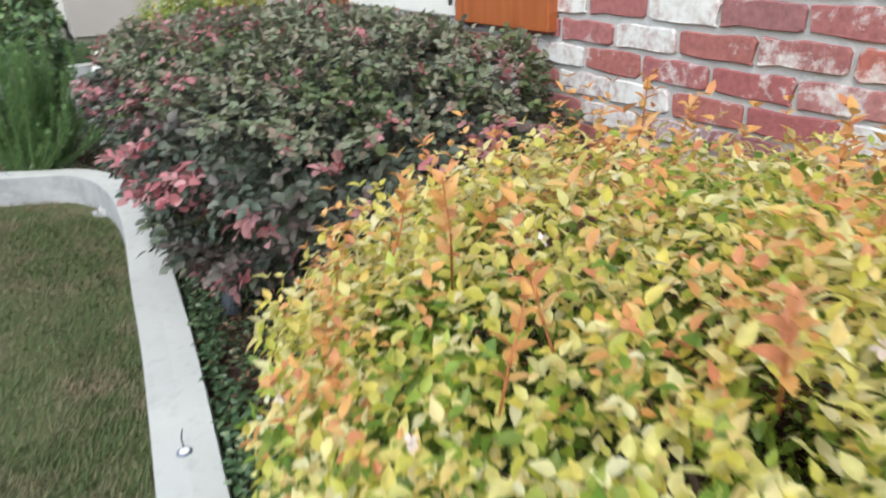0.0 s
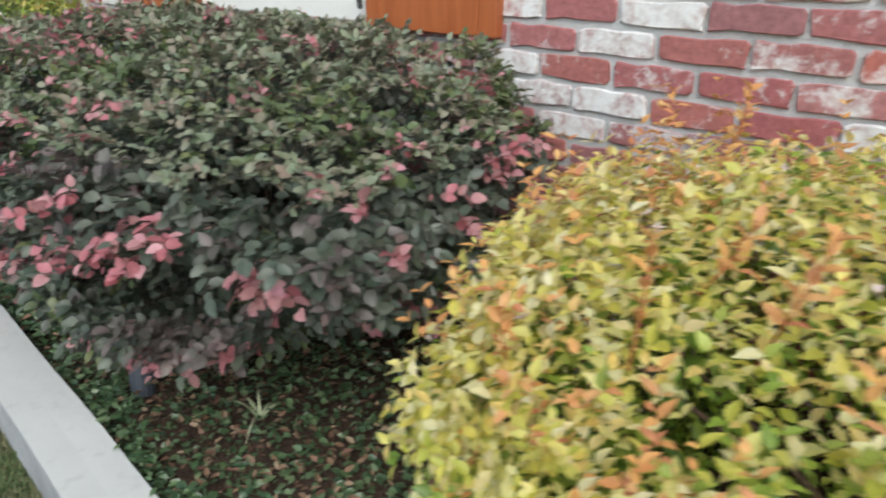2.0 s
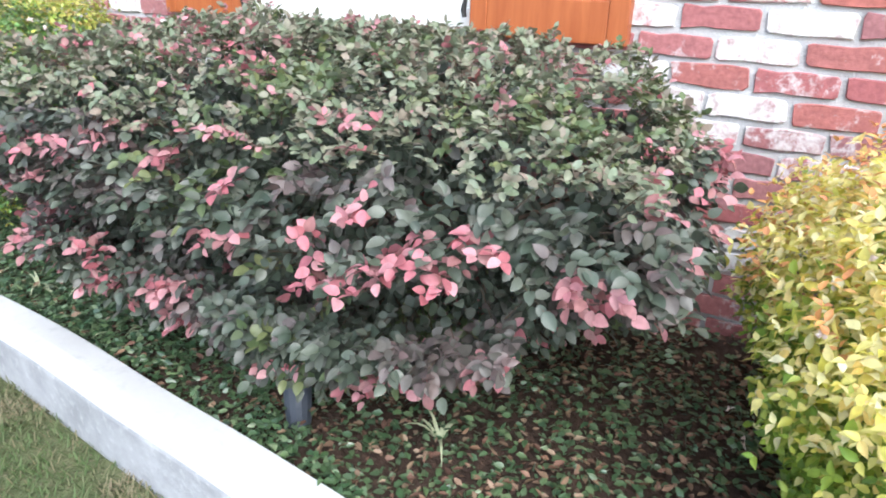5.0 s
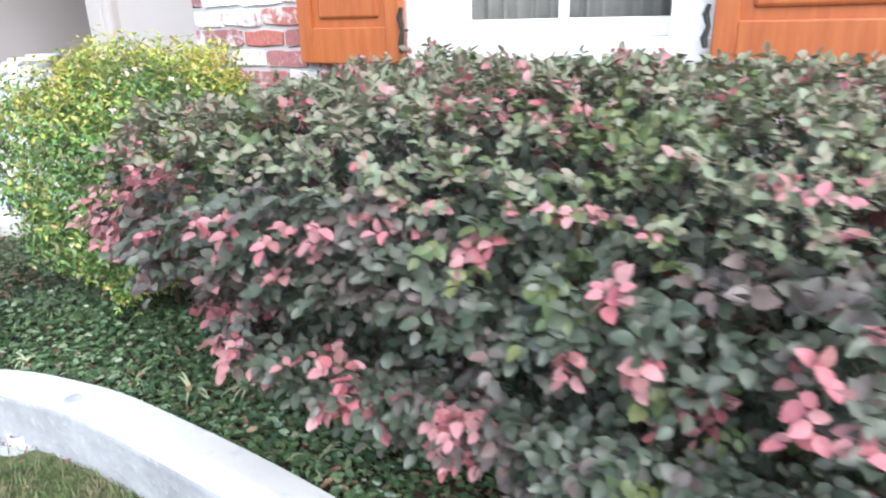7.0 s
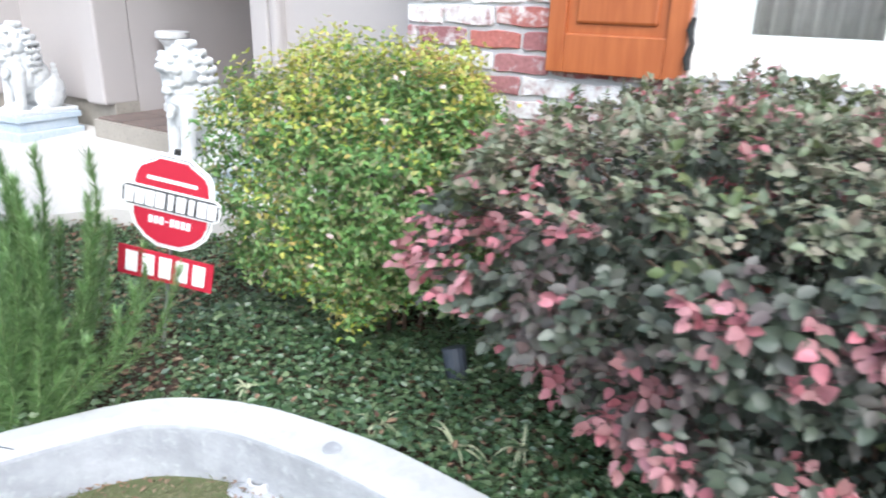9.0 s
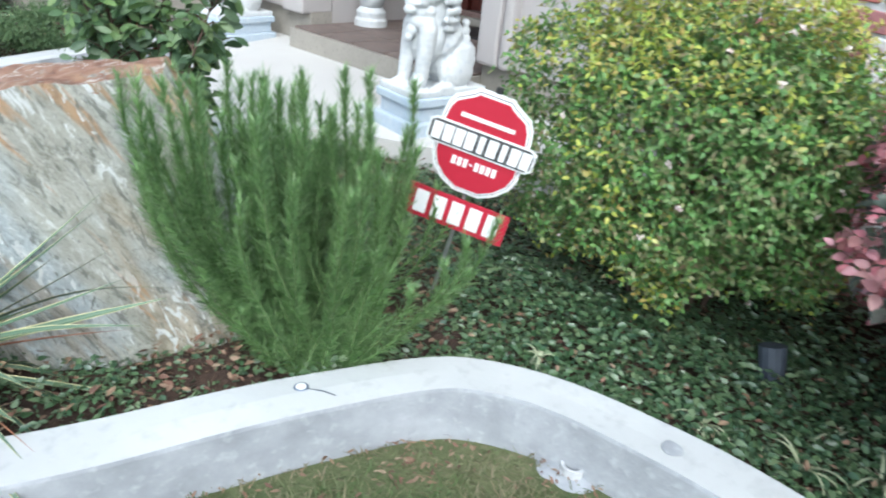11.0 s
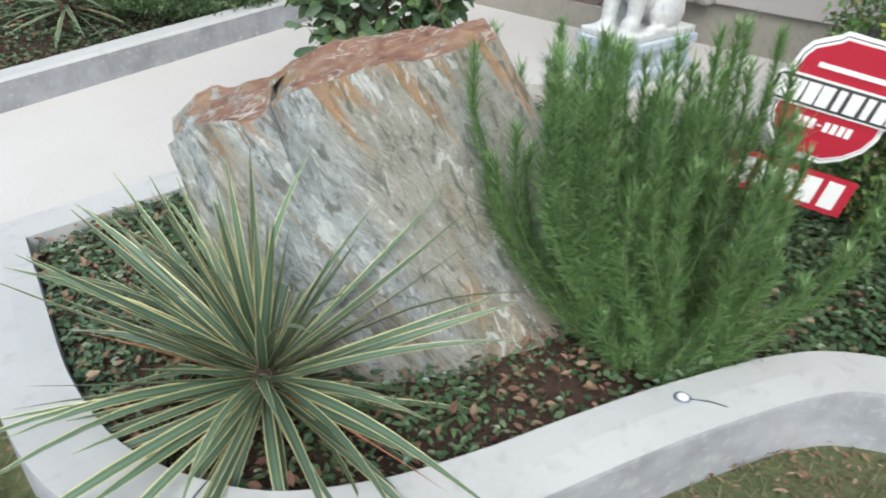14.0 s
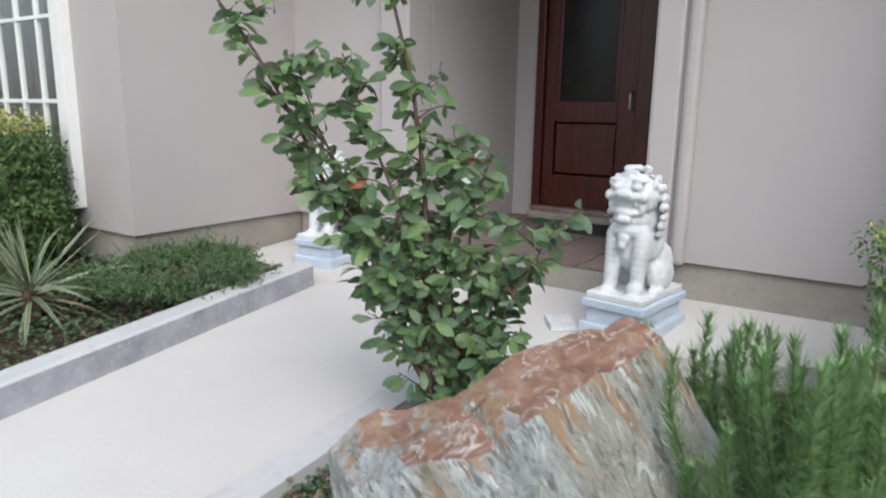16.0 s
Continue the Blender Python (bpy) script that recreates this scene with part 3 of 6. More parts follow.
def swept(name, line, left, widths, profile, mats, parent=None):
    """A kerb: a profile of (share of the width to the left, height) points carried along a line; the last material clads the sides."""
    n, k = len(line), len(profile)
    vs = []
    for i in range(n):
        for o, z in profile:
            p = line[i] + left[i] * o * widths[i]
            wob = 0.003 * math.sin(i * 0.11 + o * 4) + 0.002 * math.sin(i * 0.31)
            vs.append((p[0], p[1], z + wob * (z > 0.1)))
    fs, mi = [], []
    for i in range(n - 1):
        for j in range(k - 1):
            fs.append((i * k + j, (i + 1) * k + j, (i + 1) * k + j + 1, i * k + j + 1))
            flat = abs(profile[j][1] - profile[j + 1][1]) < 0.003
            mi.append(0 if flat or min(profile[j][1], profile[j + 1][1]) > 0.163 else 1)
    fs += [tuple(range(k)), tuple(range((n - 1) * k, n * k))[::-1]]
    mi += [1, 1]
    ob = mesh_ob(name, vs, fs, mats[0], parent, smooth=False)
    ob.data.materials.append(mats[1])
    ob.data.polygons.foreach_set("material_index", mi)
    return ob


# lawn: one sheet to the horizon
def lawn_z(X, Y):
    """The lawn climbs to the paving beside the end of the bed."""
    X, Y = np.asarray(X, float), np.asarray(Y, float)
    s = np.clip((Y - 4.3) / 1.3, 0, 1)
    w = np.clip((-1.12 - X) / 0.12, 0, 1)
    return s * s * (3 - 2 * s) * w * np.clip(paving_z(X) - 0.047, 0, 0.09)


gx = np.concatenate([[-400, -60, -12, -5], np.arange(-3.0, -0.5, 0.06), np.arange(-0.5, 4.01, 0.25), [8, 30, 400]])
gy = np.concatenate([[-400, -60, -10], np.arange(-3.0, 4.0, 0.25), np.arange(4.0, 7.0, 0.1), np.arange(7.0, 12.01, 0.25), [20, 80, 400]])
gv = [(x, y, 0.017 + 0.01 * math.sin(1.7 * x + 0.6) * math.cos(1.3 * y) + float(lawn_z(x, y))) for x in gx for y in gy]
gf = [(i * len(gy) + j, (i + 1) * len(gy) + j, (i + 1) * len(gy) + j + 1, i * len(gy) + j + 1) for i in range(len(gx) - 1) for j in range(len(gy) - 1)]
ground = tagged(mesh_ob("ground", gv, gf, M_turf), "thin mown lawn turf with brown patches", "lawn", kind="structure")


def bed_z(X, Y):
    return 0.10 + 0.075 * np.clip((X - 0.1) / 1.2, 0, 1) + 0.03 * np.clip((Y - 4.2) / 1.5, 0, 1) + 0.012 * np.sin(9 * X + 2) * np.sin(8 * Y)


def soil_sheet(name, poly, zf, step, label):
    x0, y0 = poly.min(0) - step
    x1, y1 = poly.max(0) + step
    X, Y = np.meshgrid(np.arange(x0, x1, step), np.arange(y0, y1, step), indexing="ij")
    ok = inside(poly, X, Y)
    Z = zf(X, Y) + np.random.default_rng(3).normal(size=X.shape) * 0.006
    idx = -np.ones(X.shape, int)
    grow = ok.copy()
    grow[1:] |= ok[:-1]
    grow[:-1] |= ok[1:]
    grow[:, 1:] |= ok[:, :-1]
    grow[:, :-1] |= ok[:, 1:]
    idx[grow] = np.arange(grow.sum())
    vs = np.stack([X[grow], Y[grow], Z[grow]], 1)
    a, b_, c, d = idx[:-1, :-1], idx[1:, :-1], idx[1:, 1:], idx[:-1, 1:]
    q = np.stack([a, b_, c, d], -1).reshape(-1, 4)
    q = q[(q >= 0).all(1)]
    return tagged(mesh_ob(name, vs, q, M_soil, smooth=True), label, "soil", kind="structure")


soil_sheet("bed_soil", BED, bed_z, 0.03, "dark brown bark mulch soil of the planting bed")

kerb_profile = [(0.0, -0.1), (0.0, 0.160), (0.03, 0.1715), (0.5, 0.172), (0.985, 0.1715), (1.0, 0.162), (1.02, -0.1)]
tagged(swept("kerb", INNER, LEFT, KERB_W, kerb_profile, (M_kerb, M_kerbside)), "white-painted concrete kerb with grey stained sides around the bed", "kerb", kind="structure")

# flush band along the paving
band = []
for x in np.arange(-1.215, 0.47, 0.05):
    band.append(x)
bv, bf = [], []
for x in band:
    z = max(0.172, paving_z(x) + 0.006)
    bv += [(x, 5.80, -0.05), (x, 5.80, z), (x, 5.925, z), (x, 5.925, -0.05)]
for i in range(len(band) - 1):
    for j in range(3):
        bf.append((i * 4 + j, i * 4 + j + 1, i * 4 + 4 + j + 1, i * 4 + 4 + j))
bf += [(0, 1, 2, 3), tuple(len(bv) - 4 + k for k in (3, 2, 1, 0))]
tagged(mesh_ob("kerb_band", bv, bf, M_kerb), "white-painted concrete edging flush with the paving", "kerb", kind="structure")

pave_poly = [(-3.2, 5.90), (-1.23, 5.90), (-1.20, 5.925), (0.46, 5.925), (0.50, 5.77), (0.77, 5.56), (0.95, 5.11), (1.08, 4.71), (1.31, 4.32), (1.80, 4.22), (1.80, 7.96), (0.93, 7.96), (0.93, 7.10), (-3.2, 7.0)]
bm = bmesh.new()
top = [bm.verts.new((x, y, paving_z(x))) for x, y in pave_poly]
low = [bm.verts.new((x, y, -0.2)) for x, y in pave_poly]
bm.faces.new(top)
for i in range(len(top)):
    j = (i + 1) % len(top)
    bm.faces.new((top[i], low[i], low[j], top[j]))
tagged(part("pavement", bm, M_walk), "pale cream concrete entrance paving", "paving", kind="structure")

# second bed across the paving
K2 = np.array([(x, 6.90 + 0.09 * (x + 0.72)) for x in np.arange(-3.2, 0.90, 0.06)])
k2v, k2f = [], []
for x, y in K2:
    z = paving_z(x) + 0.125
    k2v += [(x, y, -0.1), (x, y, z - 0.012), (x, y + 0.012, z), (x, y + 0.115, z), (x, y + 0.125, z - 0.01), (x, y + 0.125, -0.1)]
for i in range(len(K2) - 1):
    for j in range(5):
        k2f.append((i * 6 + j, i * 6 + j + 1, i * 6 + 7 + j, i * 6 + 6 + j))
k2f += [tuple(range(6)), tuple(range(len(k2v) - 6, len(k2v)))[::-1]]
k2 = tagged(mesh_ob("kerb_second", k2v, k2f, M_kerb), "white-painted concrete kerb beside the entrance paving", "kerb", kind="structure")
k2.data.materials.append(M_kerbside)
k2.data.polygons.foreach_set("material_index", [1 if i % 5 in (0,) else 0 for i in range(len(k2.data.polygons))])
BED2 = np.array([(-3.2, 6.92), (0.9, 7.10), (0.9, 8.0), (0.4, 8.0), (0.4, 11.0), (-3.2, 11.0)])


def bed2_z(X, Y):
    return 0.19 + 0.06 * X + 0.10 * np.clip((Y - 7.0) / 0.8, 0, 1) + 0.015 * np.sin(7 * X) * np.sin(6 * Y)


soil_sheet("bed_soil_second", BED2, bed2_z, 0.06, "brown mulch soil of the second bed")


# ---------------------------------------------------------------- house
def wall(name, x0, x1, y0, y1, z0, z1, mat, label, bev=0.0):
    return tagged(part(name, box(x0, x1, y0, y1, z0, z1, bev), mat), label, "wall", kind="structure")


BX, TOP = 1.25, 2.75
SF = 1.66
WIN = (2.205, 3.175, 1.00, 2.25)
stucco = "beige smooth stucco house wall"
mort = M_mortar
for nm, a in {"wall_brick_south": (BX + 0.012, BX + 0.3, -2.4, WIN[0], -0.1, TOP), "wall_brick_north": (BX + 0.012, BX + 0.3, WIN[1], 4.21, -0.1, TOP),
              "wall_brick_under_window": (BX + 0.012, BX + 0.3, WIN[0], WIN[1], -0.1, WIN[2]), "wall_brick_over_window": (BX + 0.012, BX + 0.3, WIN[0], WIN[1], WIN[3], TOP)}.items():
    wall(nm, *a, mort, "grey mortar joints of the old brick wall")
wall("wall_return", BX + 0.3, SF + 0.2, 3.95, 4.21, -0.1, TOP, M_stucco, stucco)
wall("wall_right", SF, SF + 0.2, 4.21, 5.27, 0.50, TOP, M_stucco, stucco)
wall("foundation_right", SF + 0.025, SF + 0.2, 4.21, 5.49, -0.1, 0.50, M_found, "bare weathered concrete foundation strip")
wall("pilaster_right", SF - 0.045, SF + 0.2, 5.352, 5.49, 0.49, TOP, M_stucco, "beige stucco pilaster beside the entrance", 0.018)
wall("pilaster_right_rib", SF - 0.06, SF + 0.2, 5.27, 5.335, 0.49, TOP, M_stucco, "rounded stucco rib of the entrance pilaster", 0.022)
wall("pilaster_right_groove", SF - 0.02, SF + 0.2, 5.335, 5.352, 0.49, TOP, M_stucco, "recessed stucco groove of the entrance pilaster")
wall("wall_alcove_right", SF + 0.2, 3.0, 5.29, 5.49, 0.2, TOP, M_stucco, stucco)
wall("wall_alcove_left", SF + 0.2, 3.0, 6.95, 7.15, 0.2, TOP, M_stucco, stucco)
wall("pilaster_left", SF - 0.045, SF + 0.2, 6.95, 7.17, 0.49, TOP, M_stucco, "beige stucco pilaster beside the entrance", 0.015)
wall("wall_left", SF, SF + 0.2, 7.17, 7.95, 0.50, TOP, M_stucco, stucco)
wall("foundation_left", SF + 0.025, SF + 0.2, 6.95, 7.95, -0.1, 0.50, M_found, "bare weathered concrete foundation strip")
wall("wall_wing_side", 0.4, SF + 0.2, 7.95, 8.15, 0.50, TOP, M_stucco, stucco)
wall("foundation_wing_side", 0.425, SF + 0.2, 7.975, 8.15, -0.1, 0.50, M_found, "bare weathered concrete foundation strip")
W2 = (8.42, 9.62, 0.62, 2.3)
wall("wall_wing_front_south", 0.4, 0.6, 8.15, W2[0], 0.50, TOP, M_stucco, stucco)
wall("wall_wing_front_north", 0.4, 0.6, W2[1], 12.0, 0.50, TOP, M_stucco, stucco)
wall("wall_wing_under_window", 0.4, 0.6, W2[0], W2[1], 0.50, W2[2], M_stucco, stucco)
wall("wall_wing_over_window", 0.4, 0.6, W2[0], W2[1], W2[3], TOP, M_stucco, stucco)
wall("foundation_wing_front", 0.425, 0.6, 8.15, 12.0, -0.1, 0.50, M_found, "bare weathered concrete foundation strip")
DY0, DY1 = 5.70, 6.75
wall("wall_door_left", 3.0, 3.2, DY1, 7.15, 0.3, TOP, M_stucco, stucco)
wall("wall_door_right", 3.0, 3.2, 5.29, DY0, 0.3, TOP, M_stucco, stucco)
wall("wall_door_over", 3.0, 3.2, DY0, DY1, 2.62, TOP, M_stucco, stucco)
wall("wall_house_back", 5.0, 5.2, -2.4, 12.0, -0.1, TOP, M_stucco, stucco)
wall("wall_house_south", BX + 0.3, 5.0, -2.4, -2.2, -0.1, TOP, M_stucco, stucco)
wall("wall_house_north", 0.6, 5.0, 11.8, 12.0, -0.1, TOP, M_stucco, stucco)
tagged(part("ceiling", box(1.1, 5.2, -2.4, 12.0, TOP, TOP + 0.2), M_white), "plain white soffit and roof deck", "ceiling", kind="structure")
# porch floor with separate slate tiles
porch = tagged(part("porch_floor", box(1.52, 3.0, 5.49, 6.95, 0.0, 0.415), M_found), "dark slate-tiled entrance porch step", "porch", kind="structure")
tile_me = None
for i in range(5):
    for j in range(5):
        bm = box(0, 0.281, 0, 0.275, 0, 0.02, 0.004) if tile_me is None else None
        if tile_me is None:
            t0 = part("tile", bm, M_tile, porch)
            tile_me = t0.data
        else:
            t0 = new("tile", tile_me)
            t0.parent = porch
        t0.location = (1.545 + 0.291 * i, 5.51 + 0.287 * j, 0.41)


def front_door():
    d = tagged(empty("front_door", (2.96, DY0, 0.43)), "dark red-brown wooden front door with tall glass light", "door", kind="structure")
    w = DY1 - DY0
    part("threshold", box(-0.12, 0.1, 0.0, w, 0.0, 0.055, 0.012), M_found, d, "worn stone threshold")
    part("sill", box(-0.07, 0.1, 0.0, w, 0.055, 0.09, 0.006), M_threshold, d, "scuffed reddish wooden sill")
    part("jamb", box(-0.04, 0.1, w - 0.06, w, 0.09, 2.2, 0.006), M_door, d)
    part("jamb", box(-0.04, 0.1, 0.0, 0.29, 0.09, 2.2, 0.006), M_door, d)
    part("head", box(-0.04, 0.1, 0.29, w - 0.06, 2.13, 2.2, 0.006), M_door, d)
    y0, y1 = 0.295, w - 0.065
    leaf = part("door_leaf", box(0.0, 0.045, y0, y0 + 0.13, 0.095, 2.125, 0.004), M_door, d)
    bm = box(0.0, 0.045, y1 - 0.08, y1, 0.095, 2.125, 0.004)
    for z0, z1 in ((0.095, 0.33), (0.72, 0.87), (1.98, 2.125)):
        add_box(bm, 0.0, 0.045, y0 + 0.13, y1 - 0.08, z0, z1, 0.004)
    part("door_rails", bm, M_door, d)
    part("door_panel", box(0.012, 0.035, y0 + 0.14, y1 - 0.09, 0.34, 0.71, 0.012), M_door, d)
    part("glass", box(0.018, 0.026, y0 + 0.165, y1 - 0.115, 0.87, 1.98), M_doorglass, d, "dark glass light")
    bm = box(0.004, 0.04, y0 + 0.13, y0 + 0.165, 0.87, 1.98, 0.006)
    add_box(bm, 0.004, 0.04, y1 - 0.115, y1 - 0.08, 0.87, 1.98, 0.006)
    part("glass_moulding", bm, M_door, d)
    bm = bmesh.new()
    tube(bm, [(0.0, y0 + 0.03, 0.80), (-0.05, y0 + 0.03, 0.82), (-0.05, y0 + 0.03, 0.92), (0.0, y0 + 0.03, 0.94)], [0.009] * 4)
    part("door_handle", bm, M_steel, leaf, "metal pull handle")
    part("inner_dark", box(0.25, 0.27, 0, w, 0.1, 2.2), M_dark, d)
    return d


front_door()
tagged(part("door_mat", box(2.42, 2.80, 5.80, 6.46, 0.431, 0.447, 0.006), M_black), "black rubber door mat on the porch tiles", "mat")


def sash_window(name, y0, y1, z0, z1, x, cols, rows, label, sill=0.07, casing=0.09, depth=0.1, back=0.055):
    """A white window: casing, sill, frame, glazing bars, panes, and a curtained room behind."""
    w = tagged(empty(name, (x, y0, z0)), label, "window", kind="structure")
    W, H = y1 - y0, z1 - z0
    part("window_sill", box(-0.03, depth, 0.0, W, 0.0, sill, 0.006), M_white, w)
    part("casing", box(0.0, depth, 0.0, casing, sill, H, 0.004), M_white, w)
    part("casing", box(0.0, depth, W - casing, W, sill, H, 0.004), M_white, w)
    part("casing", box(0.0, depth, casing, W - casing, H - casing, H, 0.004), M_white, w)
    part("bottom_rail", box(back - 0.03, depth, casing, W - casing, sill, sill + 0.055, 0.004), M_white, w)
    a, b_, c, d = casing, W - casing, sill + 0.055, H - casing
    for i in range(1, cols):
        y = a + (b_ - a) * i / cols
        part("glazing_bar", box(back - 0.01, back + 0.02, y - 0.014, y + 0.014, c, d, 0.003), M_white, w)
    for i in range(1, rows):
        z = c + (d - c) * i / rows
        part("glazing_bar", box(back - 0.011, back + 0.021, a, b_, z - 0.012, z + 0.012, 0.003), M_white, w)
    g = part("pane", box(back, back + 0.006, a, b_, c, d), M_glass, w)
    g.visible_shadow = False
    bm = bmesh.new()
    n = 60
    vs = []
    for i in range(n + 1):
        y = a - 0.02 + (b_ - a + 0.04) * i / n
        off = 0.015 * math.sin(i * 1.35) + 0.008 * math.sin(i * 0.5)
        vs.append((bm.verts.new((back + 0.115 + off, y, c - 0.05)), bm.verts.new((back + 0.115 + off, y, d))))
    for p, q in zip(vs, vs[1:]):
        bm.faces.new((p[0], q[0], q[1], p[1]))
    part("curtain", bm, M_curtain, w, "grey folded curtain", True)
    return w


sash_window("window_1", WIN[0], WIN[1], WIN[2], WIN[3], BX + 0.03, 2, 2, "white-framed window with grey curtains in the brick wall", 0.07, 0.12, 0.22, 0.15)
sash_window("window_2", W2[0], W2[1], W2[2], W2[3], 0.335, 4, 3, "white-framed gridded window with moulded sill", 0.08, 0.1)


def shutter(y0, y1):
    """A panelled shutter that stands proud of the brick."""
    z0, z1 = 0.992, 2.25
    s = tagged(empty("shutter", (BX - 0.034, y0, z0)), "orange-stained wooden panel shutter beside the window", "shutter", "window shutters")
    W, H = y1 - y0, z1 - z0
    st = 0.06
    part("stile", box(0, 0.04, 0, st, 0, H, 0.004), M_shutter, s)
    part("stile", box(0, 0.04, W - st, W, 0, H, 0.004), M_shutter, s)
    for a, b_ in ((0.0, 0.12), (0.56, 0.66), (H - 0.12, H)):
        part("rail", box(0.001, 0.039, st, W - st, a, b_, 0.004), M_shutter, s)
    for a, b_ in ((0.12, 0.56), (0.66, H - 0.12)):
        bm = box(0.016, 0.034, st, W - st, a, b_)
        add_box(bm, 0.006, 0.03, st + 0.03, W - st - 0.03, a + 0.03, b_ - 0.03, 0.01)
        part("panel", bm, M_shutter, s)
    part("batten", box(0.04, 0.046, 0.02, W - 0.02, 0.03, 0.09), M_shutter, s)
    return s


shutter(1.70, 2.203)
shutter(3.178, 3.618)


def shutter_dog(y, z):
    d = tagged(empty("shutter_dog", (BX - 0.045, y, z)), "black wrought-iron shutter holder on the wall", "shutter dog", "shutter dogs")
    bm = bmesh.new()
    tube(bm, [(0, 0, -0.09), (0.004, 0.01, -0.05), (0, -0.004, 0), (0.004, 0.012, 0.05), (0, 0, 0.09)], [0.012, 0.016, 0.011, 0.015, 0.01], 8)
    part("scroll", bm, M_black, d)
    bm = bmesh.new()
    tube(bm, [(0, 0, 0), (0.05, 0, 0)], [0.006, 0.006], 6)
    part("pin", bm, M_black, d)
    return d


shutter_dog(3.162, 1.10).scale = (0.7, 0.7, 0.8)
shutter_dog(2.214, 1.10).scale = (0.6, 0.6, 0.6)


# ---------------------------------------------------------------- statues, rock, sign, fixtures
def lion_statue(at, rz, seed):
    """A seated stone guardian lion, one mesh: body, haunches, legs, curled mane, open-jawed head."""
    bm = bmesh.new()

    def ball(c, r, s=(1, 1, 1), rot=0):
        m = Matrix.Translation(c) @ Matrix.Rotation(rot, 4, "Y") @ Matrix.Diagonal((r * s[0], r * s[1], r * s[2], 1))
        bmesh.ops.create_icosphere(bm, subdivisions=2, radius=1, matrix=m)

    # faces +x: chest, back and haunches
    ball((0.03, 0, 0.235), 0.105, (0.85, 0.92, 1.25), -0.2)
    ball((-0.10, 0, 0.135), 0.125, (1.05, 1.0, 1.0))
    ball((-0.04, 0, 0.22), 0.11, (0.9, 0.95, 1.1), -0.5)
    for s in (1, -1):
        ball((-0.075, 0.085 * s, 0.085), 0.085, (1.2, 0.6, 1.0))
        ball((0.005, 0.105 * s, 0.025), 0.036, (1.8, 0.8, 0.62))
        for k in range(10):
            f = k / 9
            ball((0.085 + 0.025 * f, 0.062 * s, 0.27 - 0.245 * f), 0.043 - 0.010 * f, (1, 0.95, 1.1))
        ball((0.13, 0.064 * s, 0.024), 0.036, (1.25, 1.0, 0.62))
        for k in range(3):
            ball((0.165, (0.046 + 0.018 * k) * s, 0.018), 0.0125, (1.3, 0.8, 0.9))
    # nape and neck
    ball((0.01, 0, 0.345), 0.095, (0.95, 1.0, 1.1))
    # collar bib with tassel and bell
    ball((0.085, 0, 0.30), 0.075, (0.8, 1.25, 0.6))
    ball((0.13, 0, 0.265), 0.03, (0.8, 1.0, 1.0))
    ball((0.145, 0, 0.235), 0.02)
    # broad square head with brow, muzzle and open jaw
    ball((0.06, 0, 0.45), 0.105, (0.92, 1.05, 0.98))
    ball((0.125, 0, 0.452), 0.058, (0.85, 1.35, 0.52))
    ball((0.165, 0, 0.463), 0.026, (0.9, 1.5, 0.75))
    ball((0.115, 0, 0.382), 0.055, (0.85, 1.25, 0.42))
    ball((0.085, 0, 0.412), 0.055, (0.8, 1.1, 0.8))
    ball((0.075, 0, 0.35), 0.075, (0.85, 1.1, 0.8))
    ball((0.15, 0, 0.352), 0.026, (0.8, 1.4, 0.8))
    for s in (1, -1):
        ball((0.118, 0.068 * s, 0.41), 0.026, (0.8, 0.6, 1.6))
        ball((0.143, 0.044 * s, 0.425), 0.0085, (0.8, 0.8, 1.9))
        ball((0.143, 0.016 * s, 0.430), 0.0065, (0.8, 0.9, 1.5))
        ball((0.135, 0.046 * s, 0.493), 0.024, (0.75, 1.1, 0.85))
        ball((0.152, 0.046 * s, 0.492), 0.010)
        ball((0.125, 0.052 * s, 0.520), 0.024, (0.85, 1.45, 0.5))
        ball((0.13, 0.078 * s, 0.452), 0.028, (0.8, 0.75, 0.9))
        ball((0.075, 0.100 * s, 0.505), 0.020, (0.8, 0.6, 1.1))
    # mane: rows of curls from the crown round the back and down the neck
    r = random.Random(seed)
    for row in range(8):
        z = 0.562 - row * 0.040
        rad = (0.050, 0.088, 0.110, 0.120, 0.122, 0.120, 0.115, 0.105)[row]
        count = (9, 14, 17, 18, 18, 18, 17, 16)[row]
        for k in range(count):
            a = radians(84 + 192 * (k + 0.5 * (row % 2)) / (count - 0.5))
            ball((0.045 - 0.004 * row + rad * math.cos(a) * 0.95, rad * math.sin(a), z + r.uniform(-0.004, 0.004)), 0.0155 + r.uniform(-0.0015, 0.0015), (1, 1, 1.15))
    for k in range(9):
        ball((0.086, -0.064 + 0.016 * k, 0.553 - 0.0009 * (k * 16 - 64) ** 2 / 60), 0.0125)
    # tail against the back, ball under one paw
    for k in range(7):
        ball((-0.205 + 0.004 * k, 0.0, 0.08 + 0.035 * k), 0.032 - 0.002 * k)
    ball((0.125, 0.064, 0.045), 0.04)
    # low carved base
    add_box(bm, -0.235, 0.195, -0.13, 0.13, -0.012, 0.02)
    ob = part("lion_statue", bm, M_stone, None, smooth=True)
    rm = ob.modifiers.new("remesh", "REMESH")
    rm.mode = "VOXEL"
    rm.voxel_size = 0.0055
    rm.use_smooth_shade = True
    sm = ob.modifiers.new("smooth", "SMOOTH")
    sm.factor, sm.iterations = 0.5, 1
    ob.matrix_basis = pose(*at, 0, 0, rz) @ Matrix.Diagonal((0.98, 0.98, 0.965, 1))
    return tagged(ob, "white carved stone guardian lion statue seated on a pale blue plinth", "statue", "guardian lions")


